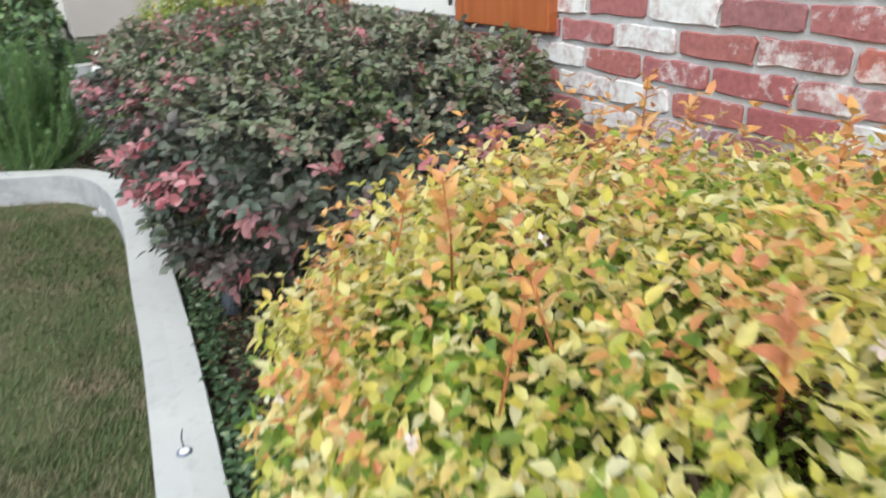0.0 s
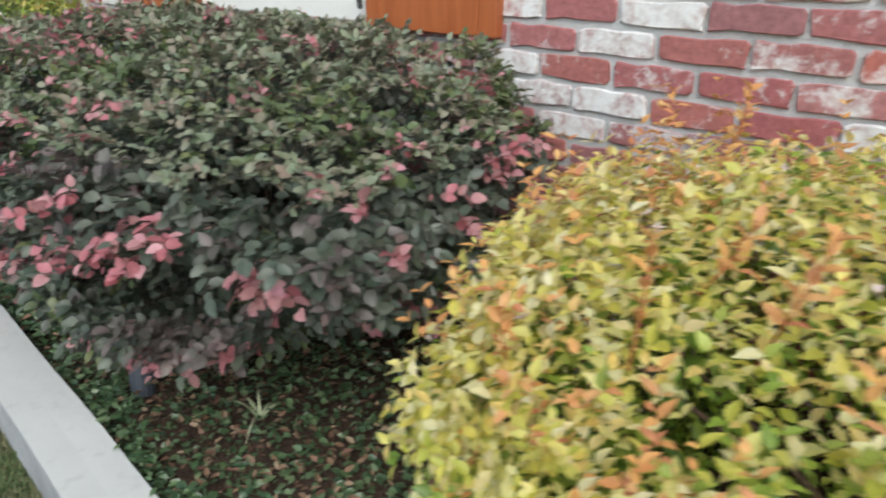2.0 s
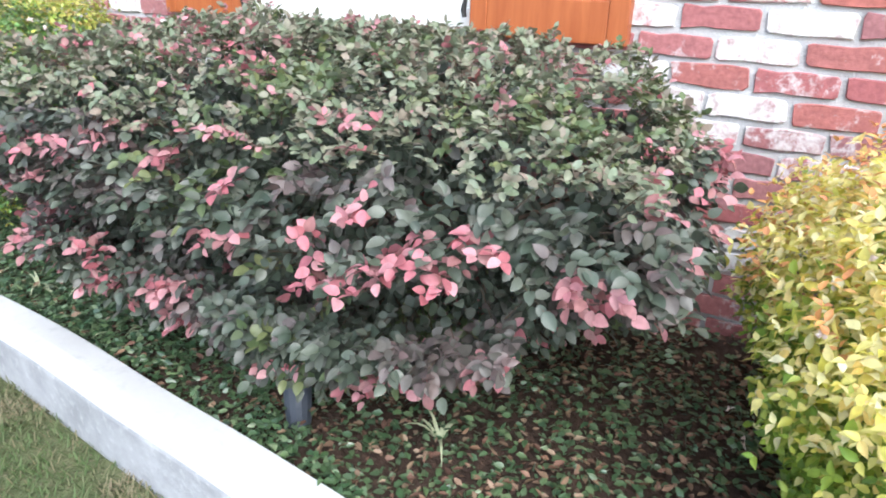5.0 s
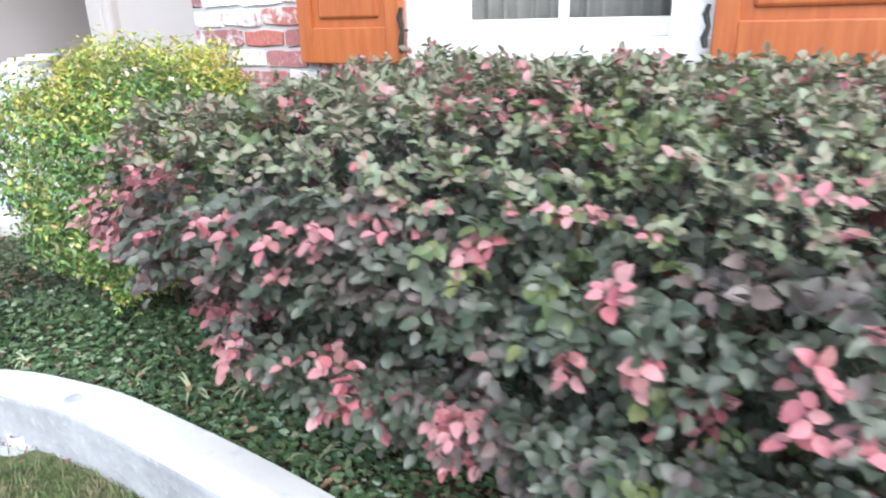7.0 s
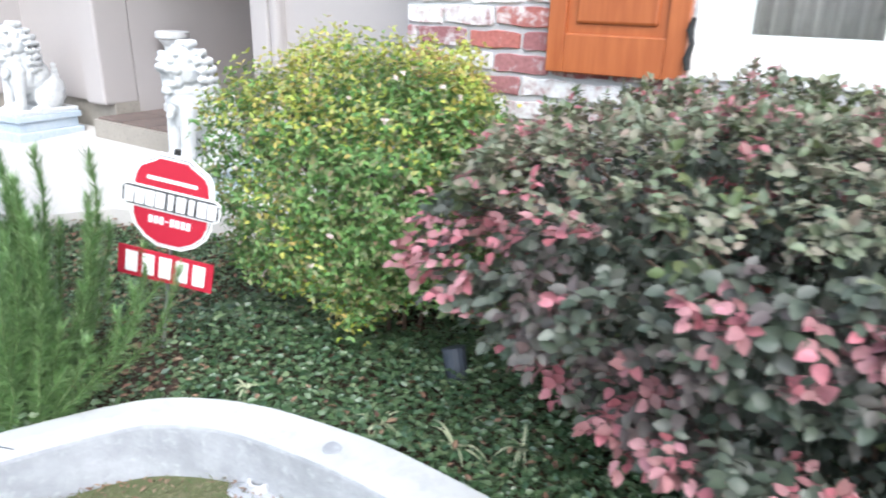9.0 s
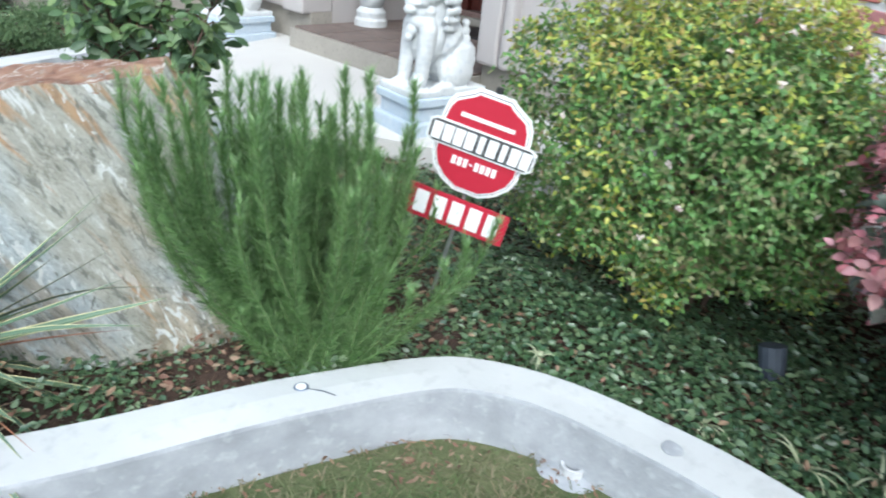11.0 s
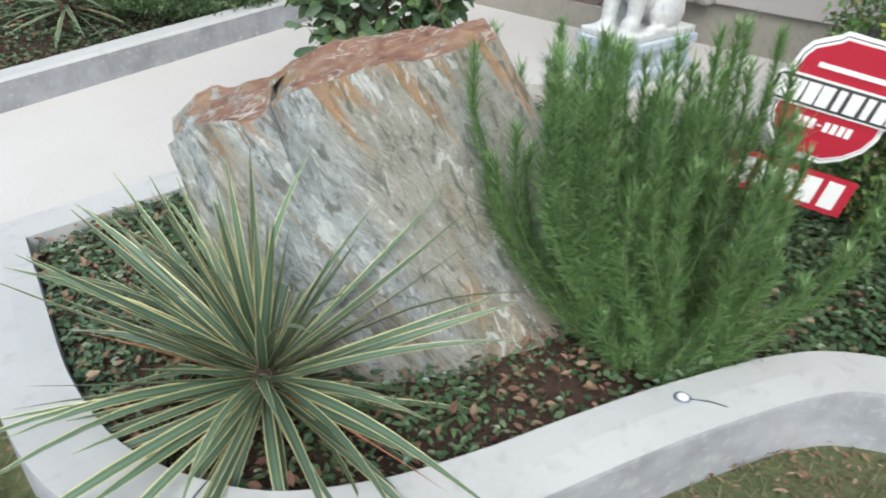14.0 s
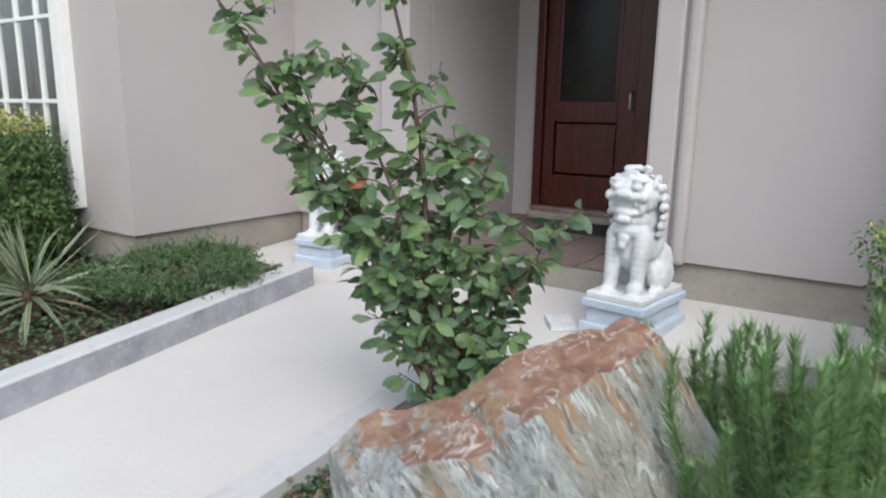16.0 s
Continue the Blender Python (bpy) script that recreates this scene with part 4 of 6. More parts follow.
def plinth(at, rz, h):
    p = tagged(empty("plinth", at, rz), "pale blue-grey stone plinth under the lion statue", "plinth", "statue plinths")
    part("cap", box(-0.235, 0.20, -0.145, 0.145, h - 0.04, h, 0.008), M_plinth, p)
    part("shaft", box(-0.215, 0.18, -0.126, 0.126, 0.05, h - 0.04, 0.004), M_plinth, p)
    part("foot", box(-0.24, 0.205, -0.15, 0.15, -0.05, 0.05, 0.008), M_plinth, p)
    return p


LION1, LION2 = (1.16, 5.36), (1.34, 7.33)
for (x, y), rz, sd in ((LION1, 172, 1), (LION2, 184, 2)):
    g0 = paving_z(x)
    h = 0.435 - g0 if sd == 1 else 0.44 - g0
    plinth((x, y, g0), rz, h)
    lion_statue((x, y, g0 + h + 0.01), rz, sd)


def pedestal(at):
    p = tagged(empty("pedestal", at), "white fluted stone pedestal standing in the entrance alcove", "pedestal")
    bm = lathe(bmesh.new(), [(0.11, 0), (0.11, 0.04), (0.095, 0.055), (0.10, 0.09), (0.075, 0.12)])
    part("base", bm, M_stone, p, smooth=False)
    bm = lathe(bmesh.new(), [(0.07, 0.12), (0.085, 0.18), (0.075, 0.28), (0.055, 0.40), (0.06, 0.43)], seg=20)
    for v in bm.verts:
        a = math.atan2(v.co.y, v.co.x)
        k = 1 + 0.05 * math.cos(10 * a)
        v.co.x *= k
        v.co.y *= k
    part("shaft", bm, M_stone, p, smooth=True)
    bm = lathe(bmesh.new(), [(0.06, 0.43), (0.085, 0.46), (0.09, 0.475), (0.112, 0.485), (0.112, 0.52), (0.10, 0.528)])
    part("top", bm, M_stone, p)
    return p


pedestal((2.07, 6.80, 0.431))


def boulder():
    """A leaning slab of layered rock with a broken, flat-topped crest."""
    us = (0.0, 0.12, 0.235, 0.30, 0.65, 1.0)
    top_front = ((-0.90, 5.17, 0.585), (-0.885, 5.06, 0.655), (-0.81, 4.955, 0.69), (-0.767, 4.914, 0.735), (-0.55, 4.865, 0.755), (-0.338, 4.828, 0.770))
    top_back = ((-0.83, 5.29, 0.59), (-0.76, 5.24, 0.655), (-0.70, 5.10, 0.70), (-0.66, 5.06, 0.74), (-0.47, 5.005, 0.77), (-0.275, 4.925, 0.775))
    low_front = ((-0.86, 4.96, 0.05), (-0.80, 4.86, 0.05), (-0.72, 4.77, 0.05), (-0.66, 4.73, 0.05), (-0.41, 4.61, 0.05), (-0.125, 4.505, 0.05))
    low_back = ((-0.72, 5.34, 0.05), (-0.64, 5.33, 0.05), (-0.56, 5.28, 0.05), (-0.50, 5.25, 0.05), (-0.25, 5.12, 0.05), (0.02, 5.0, 0.05))

    def along_edge(line, u):
        return Vector([float(np.interp(u, us, [p[k] for p in line])) for k in range(3)])

    bm = bmesh.new()
    bmesh.ops.create_cube(bm, size=2)
    bmesh.ops.subdivide_edges(bm, edges=bm.edges, cuts=71, use_grid_fill=True)
    grain = Vector((0.36, -0.36, -0.86)).normalized()
    for v in bm.verts:
        u, w, d = (v.co.x + 1) / 2, (v.co.z + 1) / 2, (v.co.y + 1) / 2
        qf = along_edge(low_front, u) * (1 - w) + along_edge(top_front, u) * w
        qb = along_edge(low_back, u) * (1 - w) + along_edge(top_back, u) * w
        p = qf * (1 - d) + qb * d
        # layered relief: noise stretched along the grain
        along = p.dot(grain)
        s_ = (p - grain * along) * 16 + grain * along * 2.2
        k = noise.fractal(s_, 0.9, 2.1, 6) * 0.009 + noise.noise(p * 5.0) * 0.016
        ridge = noise.noise((p - grain * along) * 30 + grain * along * 1.5) * 0.005
        out = Vector((v.co.x * 0.5, v.co.y * 0.7, v.co.z * 0.6))
        side = Vector((-0.25, -0.9, 0.1)) if v.co.y < -0.99 else out.normalized()
        p = p + side * (k + ridge)
        # the crack between the low left piece and the main slab
        crack = math.exp(-((u - 0.262 - 0.05 * (1 - w)) / 0.010) ** 2) * max(0, (w - 0.55) / 0.45)
        if v.co.y < 0.3:
            p.y += 0.05 * crack
            p.x += 0.02 * crack
            p.z -= 0.03 * crack
        p.z += (noise.fractal(Vector((p.x * 9, p.y * 9, 3.0)), 1.0, 2.0, 4) * 0.010) * (1 if w > 0.97 else 0)
        # bulge out to the right near the foot
        p.x += 0.05 * u * math.sin(math.pi * (1 - w)) * (1 if u > 0.6 else 0)
        v.co = p
    bmesh.ops.smooth_vert(bm, verts=[v for v in bm.verts], factor=0.15, use_axis_x=True, use_axis_y=True, use_axis_z=True)
    ob = part("boulder", bm, M_rock, None, smooth=False)
    return tagged(ob, "large grey-green streaked boulder with rusty flat crest in the bed", "boulder")


boulder()


def yard_sign(at, rz, lean):
    """An eight-sided alarm-company sign on a steel stake, with a small red plate below."""
    s = new("yard_sign")
    s.matrix_basis = pose(*at, 0, 0, rz) @ pose(0, 0, 0, 0, lean, 0)
    s.empty_display_size = 0.05
    tagged(s, "red and white security yard sign on a thin metal stake", "yard sign")

    def plate(pts, y, t, mat, name, parent=s, label=""):
        bm = bmesh.new()
        a = [bm.verts.new((x, y, z)) for x, z in pts]
        b_ = [bm.verts.new((x, y + t, z)) for x, z in pts]
        bm.faces.new(a)
        bm.faces.new(b_[::-1])
        for i in range(len(a)):
            j = (i + 1) % len(a)
            bm.faces.new((a[i], b_[i], b_[j], a[j]))
        return part(name, bm, mat, parent, label)

    def oct_(r, k=1.0):
        pts = []
        for x, z in ((-0.045, 0.142), (0.045, 0.142), (0.055, 0.132), (0.10, 0.107), (0.112, 0.085), (0.118, 0.05), (0.118, -0.05), (0.105, -0.085), (0.075, -0.115), (0.035, -0.135), (-0.035, -0.135), (-0.075, -0.115), (-0.105, -0.085), (-0.118, -0.05), (-0.118, 0.05), (-0.112, 0.085), (-0.10, 0.107), (-0.055, 0.132)):
            pts.append((x * r, z * r))
        return pts

    board = plate([(x, z + 0.14) for x, z in oct_(1.06)], 0.0, 0.006, M_signwhite, "board")
    plate([(x, z + 0.14) for x, z in oct_(1.0)], -0.0022, 0.002, M_signdark, "outline", board)
    plate([(x, z + 0.14) for x, z in oct_(0.985)], -0.0045, 0.002, M_signwhite, "border", board)
    plate([(x, z + 0.14) for x, z in oct_(0.945)], -0.0068, 0.002, M_red, "red_field", board, "red printed field")
    bar = [(-0.150, 0.125), (-0.150, 0.175), (-0.135, 0.185), (0.135, 0.185), (0.150, 0.175), (0.150, 0.125), (0.135, 0.115), (-0.135, 0.115)]
    plate(bar, -0.0105, 0.0035, M_signwhite, "banner", board, "white banner across the sign")
    plate([(x * 0.965, 0.15 + (z - 0.15) * 0.86) for x, z in bar], -0.0125, 0.0018, M_signdark, "banner_shade", board)
    n = 9
    for i in range(n):
        w = 0.028 if i not in (4, 6) else 0.017
        x = -0.126 + i * 0.0313
        plate([(x - w / 2 + 0.003, 0.1255), (x + w / 2 + 0.001, 0.1255), (x + w / 2 + 0.003, 0.1735), (x - w / 2 + 0.003, 0.1735)], -0.0148, 0.002, M_signwhite, "white_bar", board)
    for i in range(8):
        x = -0.058 + i * 0.0165
        if i == 3:
            plate([(x - 0.005, 0.083), (x + 0.005, 0.083), (x + 0.005, 0.087), (x - 0.005, 0.087)], -0.0092, 0.002, M_signwhite, "white_bar", board)
        else:
            plate([(x - 0.006, 0.073), (x + 0.006, 0.073), (x + 0.006, 0.097), (x - 0.006, 0.097)], -0.0092, 0.002, M_signwhite, "white_bar", board)
    plate([(-0.075, 0.207), (0.075, 0.207), (0.075, 0.218), (-0.075, 0.218)], -0.0092, 0.002, M_signwhite, "small_line", board)
    num = plate([(-0.155, -0.118), (0.143, -0.118), (0.143, -0.022), (-0.155, -0.022)], -0.002, 0.004, M_red, "lower_plate", s, "small red plate with white bars")
    for i in range(5):
        x = -0.112 + i * 0.053
        plate([(x - 0.019, -0.104), (x + 0.019, -0.104), (x + 0.019, -0.035), (x - 0.019, -0.035)], -0.0042, 0.002, M_signwhite, "white_bar", num)
    bm = bmesh.new()
    tube(bm, [(0, 0.012, -0.50), (0, 0.012, 0.29)], [0.006, 0.006], 8)
    part("stake", bm, M_steel, s)
    bm = bmesh.new()
    tube(bm, [(0, 0.012, 0.285), (0, 0.012, 0.305)], [0.011, 0.01], 8)
    part("cap", bm, M_black, s)
    return s


yard_sign((0.274, 4.368, 0.478), -61.6, 11)


def kerb_lamp(at, turn):
    k = tagged(empty("kerb_light", at, turn), "small round recessed light in the kerb top with a bluish rim", "light", "kerb lights")
    part("rim", lathe(bmesh.new(), [(0.018, 0), (0.018, 0.003), (0.0125, 0.0055)], seg=20), M_rim, k, "bluish metal rim")
    part("lens", lathe(bmesh.new(), [(0.0118, 0.0005), (0.0118, 0.0065), (0.007, 0.008)], seg=20), M_lens, k)
    bm = bmesh.new()
    tube(bm, [(0.015, 0, 0.002), (0.05, 0.006, 0.003), (0.085, 0.002, 0.003)], [0.0022, 0.0018, 0.0012], 5)
    part("wire", bm, M_spot, k, "thin grey wire")
    return k


M_rim = mottled("blue_grey_rim", (0.16, 0.19, 0.26), (0.26, 0.30, 0.38), None, 30, 80, 0.45, 0.0, 0.5)
for x, y, turn in ((-0.343, 4.280, -62), (-1.19, 4.70, 30), (-0.026, 1.47, 80)):
    kerb_lamp((x, y, 0.1715), turn)


def filler_patch(at, size, turn):
    """A round mortar plug trowelled into the kerb top."""
    bm = lathe(bmesh.new(), [(size, 0.0), (size * 0.97, 0.0018), (size * 0.6, 0.0024), (0.002, 0.0022)], seg=18)
    for v in bm.verts:
        v.co.x *= 1 + 0.12 * math.sin(3 * math.atan2(v.co.y, v.co.x))
    ob = part("filler_patch", bm, M_kerbside, None)
    ob.matrix_basis = pose(*at, 0, 0, turn)
    return tagged(ob, "round grey mortar plug in the painted kerb", "patch")


filler_patch((0.145, 3.60, 0.1715), 0.024, 20)


def spot_light(at, rz):
    k = tagged(empty("garden_spotlight", at, rz), "small blue-grey garden spotlight standing in the bed", "spotlight", "garden spotlights")
    bm = bmesh.new()
    tube(bm, [(0, 0, 0), (0.015, 0, 0.05), (0.035, 0, 0.10)], [0.03, 0.034, 0.036], 14)
    part("housing", bm, M_spot, k)
    bm = bmesh.new()
    tube(bm, [(0, 0, -0.1), (0, 0, 0.02)], [0.008, 0.01], 8)
    part("spike", bm, M_spot, k)
    return k


spot_light((0.27, 2.14, 0.13), 40)
spot_light((0.62, 3.54, 0.14), 60)


def drain(at, rz):
    k = tagged(empty("drain_outlet", at, rz), "white plastic drain pipe mouth in a rough concrete collar", "drain", "lawn drains")
    part("pipe", lathe(bmesh.new(), [(0.022, -0.01), (0.022, 0.022), (0.029, 0.022), (0.029, -0.03)], seg=24), M_pvc, k)
    # solid black disc: the shade down the pipe, put in as colour
    part("bore_shade", lathe(bmesh.new(), [(0.0218, 0.0), (0.0218, 0.007)], seg=20), M_black, k, "black disc painted as the shade inside the pipe")
    bm = bmesh.new()
    bmesh.ops.create_icosphere(bm, subdivisions=3, radius=1, matrix=Matrix.Translation((0.015, 0.012, -0.012)) @ Matrix.Diagonal((0.078, 0.088, 0.016, 1)))
    for v in bm.verts:
        v.co += Vector(noise.noise_vector(v.co * 25)) * 0.006
    part("collar", bm, M_kerbside, k, "rough grey concrete collar")
    return k


drain((0.062, 3.777, 0.026), 8)
drain((-1.345, 5.59, float(lawn_z(-1.345, 5.59)) + 0.02), 8)


def flat_stone(at, rz):
    """A loose pale slab lying on the paving."""
    bm = box(-0.09, 0.09, -0.06, 0.06, 0.0, 0.022)
    bmesh.ops.subdivide_edges(bm, edges=bm.edges, cuts=5, use_grid_fill=True)
    for v in bm.verts:
        v.co += Vector(noise.noise_vector(v.co * 18)) * 0.008
        v.co.z = max(v.co.z, 0.0)
    ob = part("flat_stone", bm, M_stone, None)
    ob.matrix_basis = pose(*at, 0, 0, rz)
    return tagged(ob, "pale flat broken stone lying on the paving", "stone")


flat_stone((1.04, 5.64, paving_z(1.04) - 0.002), 35)


# ---------------------------------------------------------------- shrubs and plants
def shrub_stems(thing, centre, radii, z0, n, seed, thick=0.012):
    """Woody stems that fan out from the foot into the crown."""
    r = random.Random(seed)
    for i in range(n):
        a = 2 * math.pi * i / n + r.uniform(-0.3, 0.3)
        bx, by = centre[0] + 0.10 * math.cos(a), centre[1] + 0.14 * math.sin(a)
        ex, ey, ez = centre[0] + radii[0] * 0.75 * math.cos(a), centre[1] + radii[1] * 0.75 * math.sin(a), centre[2] + radii[2] * r.uniform(0.0, 0.75)
        bm = bmesh.new()
        tube(bm, [(bx, by, z0 - 0.03), (bx * 0.75 + ex * 0.25 + r.uniform(-0.03, 0.03), by * 0.75 + ey * 0.25, z0 * 0.6 + ez * 0.4), (bx * 0.35 + ex * 0.65, by * 0.35 + ey * 0.65 + r.uniform(-0.03, 0.03), z0 * 0.2 + ez * 0.8), (ex, ey, ez)], [thick, thick * 0.8, thick * 0.55, thick * 0.3], 6)
        part("stem", bm, M_bark, thing, smooth=True)


def golden_abelia():
    c, rad = (0.60, 0.20, 0.47), (0.645, 1.0, 0.485)
    t = tagged(empty("golden_abelia", (c[0], c[1], 0.12)), "clipped golden abelia shrub with orange new shoots beside the kerb", "shrub")
    t.matrix_basis = Matrix()

    def dip(Q):
        """The top falls away towards the kerb and the open end."""
        return np.clip((Q[:, 2] - 0.4) / 0.5, 0, 1) * (0.17 * np.clip((0.35 - Q[:, 1]) / 0.8, 0, 1) + 0.12 * np.clip((0.2 - Q[:, 1]) / 0.4, 0, 1) + 0.05 * np.clip((0.40 - Q[:, 0]) / 0.4, 0, 1))

    def settle(Q):
        """Falling top, and a skirt that draws in towards the ground."""
        Q[:, 2] -= dip(Q)
        Q[:, :2] += (np.array(c[:2]) - Q[:, :2]) * (0.17 * np.clip((0.52 - Q[:, 2]) / 0.36, 0, 1))[:, None]
        corner = 0.055 * np.clip((Q[:, 1] - 0.7) / 0.35, 0, 1) * np.clip((0.35 - Q[:, 0]) / 0.25, 0, 1) * np.clip((0.92 - Q[:, 2]) / 0.2, 0, 1)
        Q[:, 0] += corner
        Q[:, 1] -= corner * 0.8

    P, N = blob_surface(12500, c, rad, 3.6, 11, 0.13, 0.05, 5)
    settle(P)
    a, d, f, rank, who = sprigs(P, N, 12, 3, 0.075, 0.5, 0.55, 0.10)
    r = np.random.default_rng(13)
    newer = smooth_noise(P, 9, 14)[who] * 0.35 + r.random(len(a)) * 0.5 + rank * 0.55 - 0.35 * np.clip((0.8 - P[who][:, 2]) / 0.3, 0, 1)
    green = np.clip((0.78 - P[who][:, 2]) / 0.5, 0.10, 0.85) + 0.1 * np.clip((P[who][:, 1] - 0.7) / 0.3, 0, 1) * (P[who][:, 2] < 0.6) + 0.35 * np.clip((0.45 - P[who][:, 1]) / 0.6, 0, 1) * np.clip((0.80 - P[who][:, 2]) / 0.2, 0, 1) + 0.25 * smooth_noise(P, 6, 16)[who]
    kind = np.where(newer > 0.95, 2, np.where(r.random(len(a)) < green, 0, 1))
    ln = r.uniform(0.015, 0.029, len(a)) * np.where(kind == 2, 0.85, 1.0)
    for k, nm, mt in ((0, "green_leaves", L_green), (1, "golden_leaves", L_yellow), (2, "new_leaves", L_orange)):
        m = kind == k
        leaf_mesh(nm, a[m], d[m], f[m], ln[m], ln[m] * 0.54, mt, t, 0.22, 0.22, "ovate")
    # deep leaves inside
    P2, N2 = blob_surface(9000, c, tuple(v - 0.06 for v in rad), 3.6, 15, 0.12, 0.08, 5)
    settle(P2)
    q = P2 - N2 * (r.random((len(P2), 1)) ** 1.0 * 0.16)
    leaf_mesh("inner_leaves", q, unit(N2 + r.normal(size=q.shape)), unit(r.normal(size=q.shape) + [0, 0, 0.8]), r.uniform(0.026, 0.038, len(q)), 0.017, L_green, t)
    # long orange shoots standing above the clipped top
    k = 260
    P3, N3 = blob_surface(k * 3, c, rad, 3.6, 17, 0.62, 0.05, 5)
    P3, N3 = P3[:k], N3[:k]
    settle(P3)
    a3, d3, f3, r3, w3 = sprigs(P3 + np.array([0, 0, 0.035]), N3 * 0.4 + [0, 0, 0.6], 18, 4, 0.10, 0.6, 0.25, 0.0)
    leaf_mesh("tip_growth", a3, d3, f3, r.uniform(0.018, 0.028, len(a3)), 0.011, L_orange, t, shape="ovate")
    # a few long red-stemmed shoots with orange leaf pairs
    P5, N5 = blob_surface(700, c, rad, 3.6, 18, 0.80, 0.05, 5)
    settle(P5)
    LP, LD, LN = [], [], []
    for p, nn in zip(P5[:44], N5[:44]):
        d = unit(np.array([[r.normal() * 0.25 + nn[0] * 0.2, r.normal() * 0.25 + nn[1] * 0.2, 1.0]]))[0]
        L = r.uniform(0.035, 0.12)
        q0, q1 = p - d * 0.05, p + d * L
        bm = bmesh.new()
        tube(bm, [tuple(q0), tuple(q0 * 0.5 + q1 * 0.5 + r.normal(size=3) * 0.004), tuple(q1)], [0.0018, 0.0015, 0.0008], 5)
        part("shoot", bm, M_redstem, t, smooth=True)
        side = unit(np.cross(d, r.normal(size=3))[None])[0]
        for k in range(int(4 + L * 30)):
            f = 0.35 + 0.65 * k / (3 + L * 30)
            ax = side if k % 2 else np.cross(d, side)
            for sg in (1, -1):
                LP.append(q0 + (q1 - q0) * min(f, 1.0))
                LD.append(sg * ax + d * (0.5 + 0.6 * f))
                LN.append(d + r.normal(size=3) * 0.2)
    leaf_mesh("shoot_leaves", np.array(LP), np.array(LD), np.array(LN), r.uniform(0.018, 0.032, len(LP)), 0.0135, L_orange, t, shape="ovate")
    # small white flowers
    P4, N4 = blob_surface(200, c, rad, 3.6, 19, 0.2, 0.05, 5)
    settle(P4)
    fl = np.repeat(P4 + N4 * 0.012, 5, 0)
    leaf_mesh("blossom", fl, unit(np.repeat(N4, 5, 0) * 0.5 + r.normal(size=fl.shape)), np.repeat(N4, 5, 0), 0.010, 0.007, M_flower, t, label="small white flowers")
    shrub_stems(t, c, rad, 0.13, 10, 20)
    return t


M_redstem = mottled("red_shoot", (0.38, 0.12, 0.05), (0.50, 0.22, 0.09), None, 20, 80, 0.6, 0.0)
M_flower = leaf_mat("white_petals", [(0.66, 0.52, 0.50), (0.74, 0.66, 0.62)], 0.5, 0.3)


def shoot_sprays(P, Nn, seed, count, reach, size, flat=0.9):
    """Arching leafy shoots out of a surface: leaf bases, directions, facings, lengths, each leaf's place along its shoot, its shoot, and the shoots' axes."""
    r = np.random.default_rng(seed)
    n = len(P)
    d = unit(Nn * [1, 1, 0.7] + np.array([0, 0, 0.22]) + r.normal(size=(n, 3)) * [0.4, 0.4, 0.28])
    ln = reach * r.uniform(0.65, 1.3, (n, 1))
    base = P - d * ln * r.uniform(0.5, 1.05, (n, 1))
    up = unit(np.array([0, 0, flat]) + Nn * 0.55 + r.normal(size=(n, 3)) * 0.28)
    side = unit(np.cross(d, up))
    out = [[], [], [], [], [], []]
    for k in range(count):
        f = 0.22 + 0.78 * k / (count - 1)
        pos = base + d * ln * f - np.array([0, 0, 1.0]) * (f * f * 0.22 * ln)
        if k == count - 1:
            dr = d - np.array([0, 0, 0.3]) + r.normal(size=(n, 3)) * 0.2
        else:
            dr = side * (1 if k % 2 else -1) + d * (0.35 + 0.3 * f) + r.normal(size=(n, 3)) * 0.34
        nm = unit(up + r.normal(size=(n, 3)) * 0.42)
        lf = size * r.uniform(0.75, 1.2, n) * (0.62 + 0.75 * f * (1.35 - 0.75 * f))
        for o, v in zip(out, (pos, dr, nm, lf, np.full(n, f), np.arange(n))):
            o.append(v)
    return [np.concatenate(o) for o in out] + [base, base + d * ln - np.array([0, 0, 1.0]) * 0.22 * ln]


def twig_mesh(name, A, B, rad, mat, parent):
    """Thin three-sided twigs from A to B."""
    n = len(A)
    ax = unit(B - A)
    e1 = unit(np.cross(ax, [0.31, 0.2, 0.93]))
    e2 = np.cross(ax, e1)
    v = []
    for q, k in ((A, 1.0), (B, 0.45)):
        for g in range(3):
            v.append(q + (e1 * math.cos(g * 2.094) + e2 * math.sin(g * 2.094)) * rad * k)
    v = np.stack(v, 1).reshape(-1, 3)
    f = [(6 * i + g, 6 * i + (g + 1) % 3, 6 * i + 3 + (g + 1) % 3, 6 * i + 3 + g) for i in range(n) for g in range(3)]
    ob = mesh_ob(name, v, f, mat, parent, smooth=True)
    ob["kind"] = "stuff"
    return ob


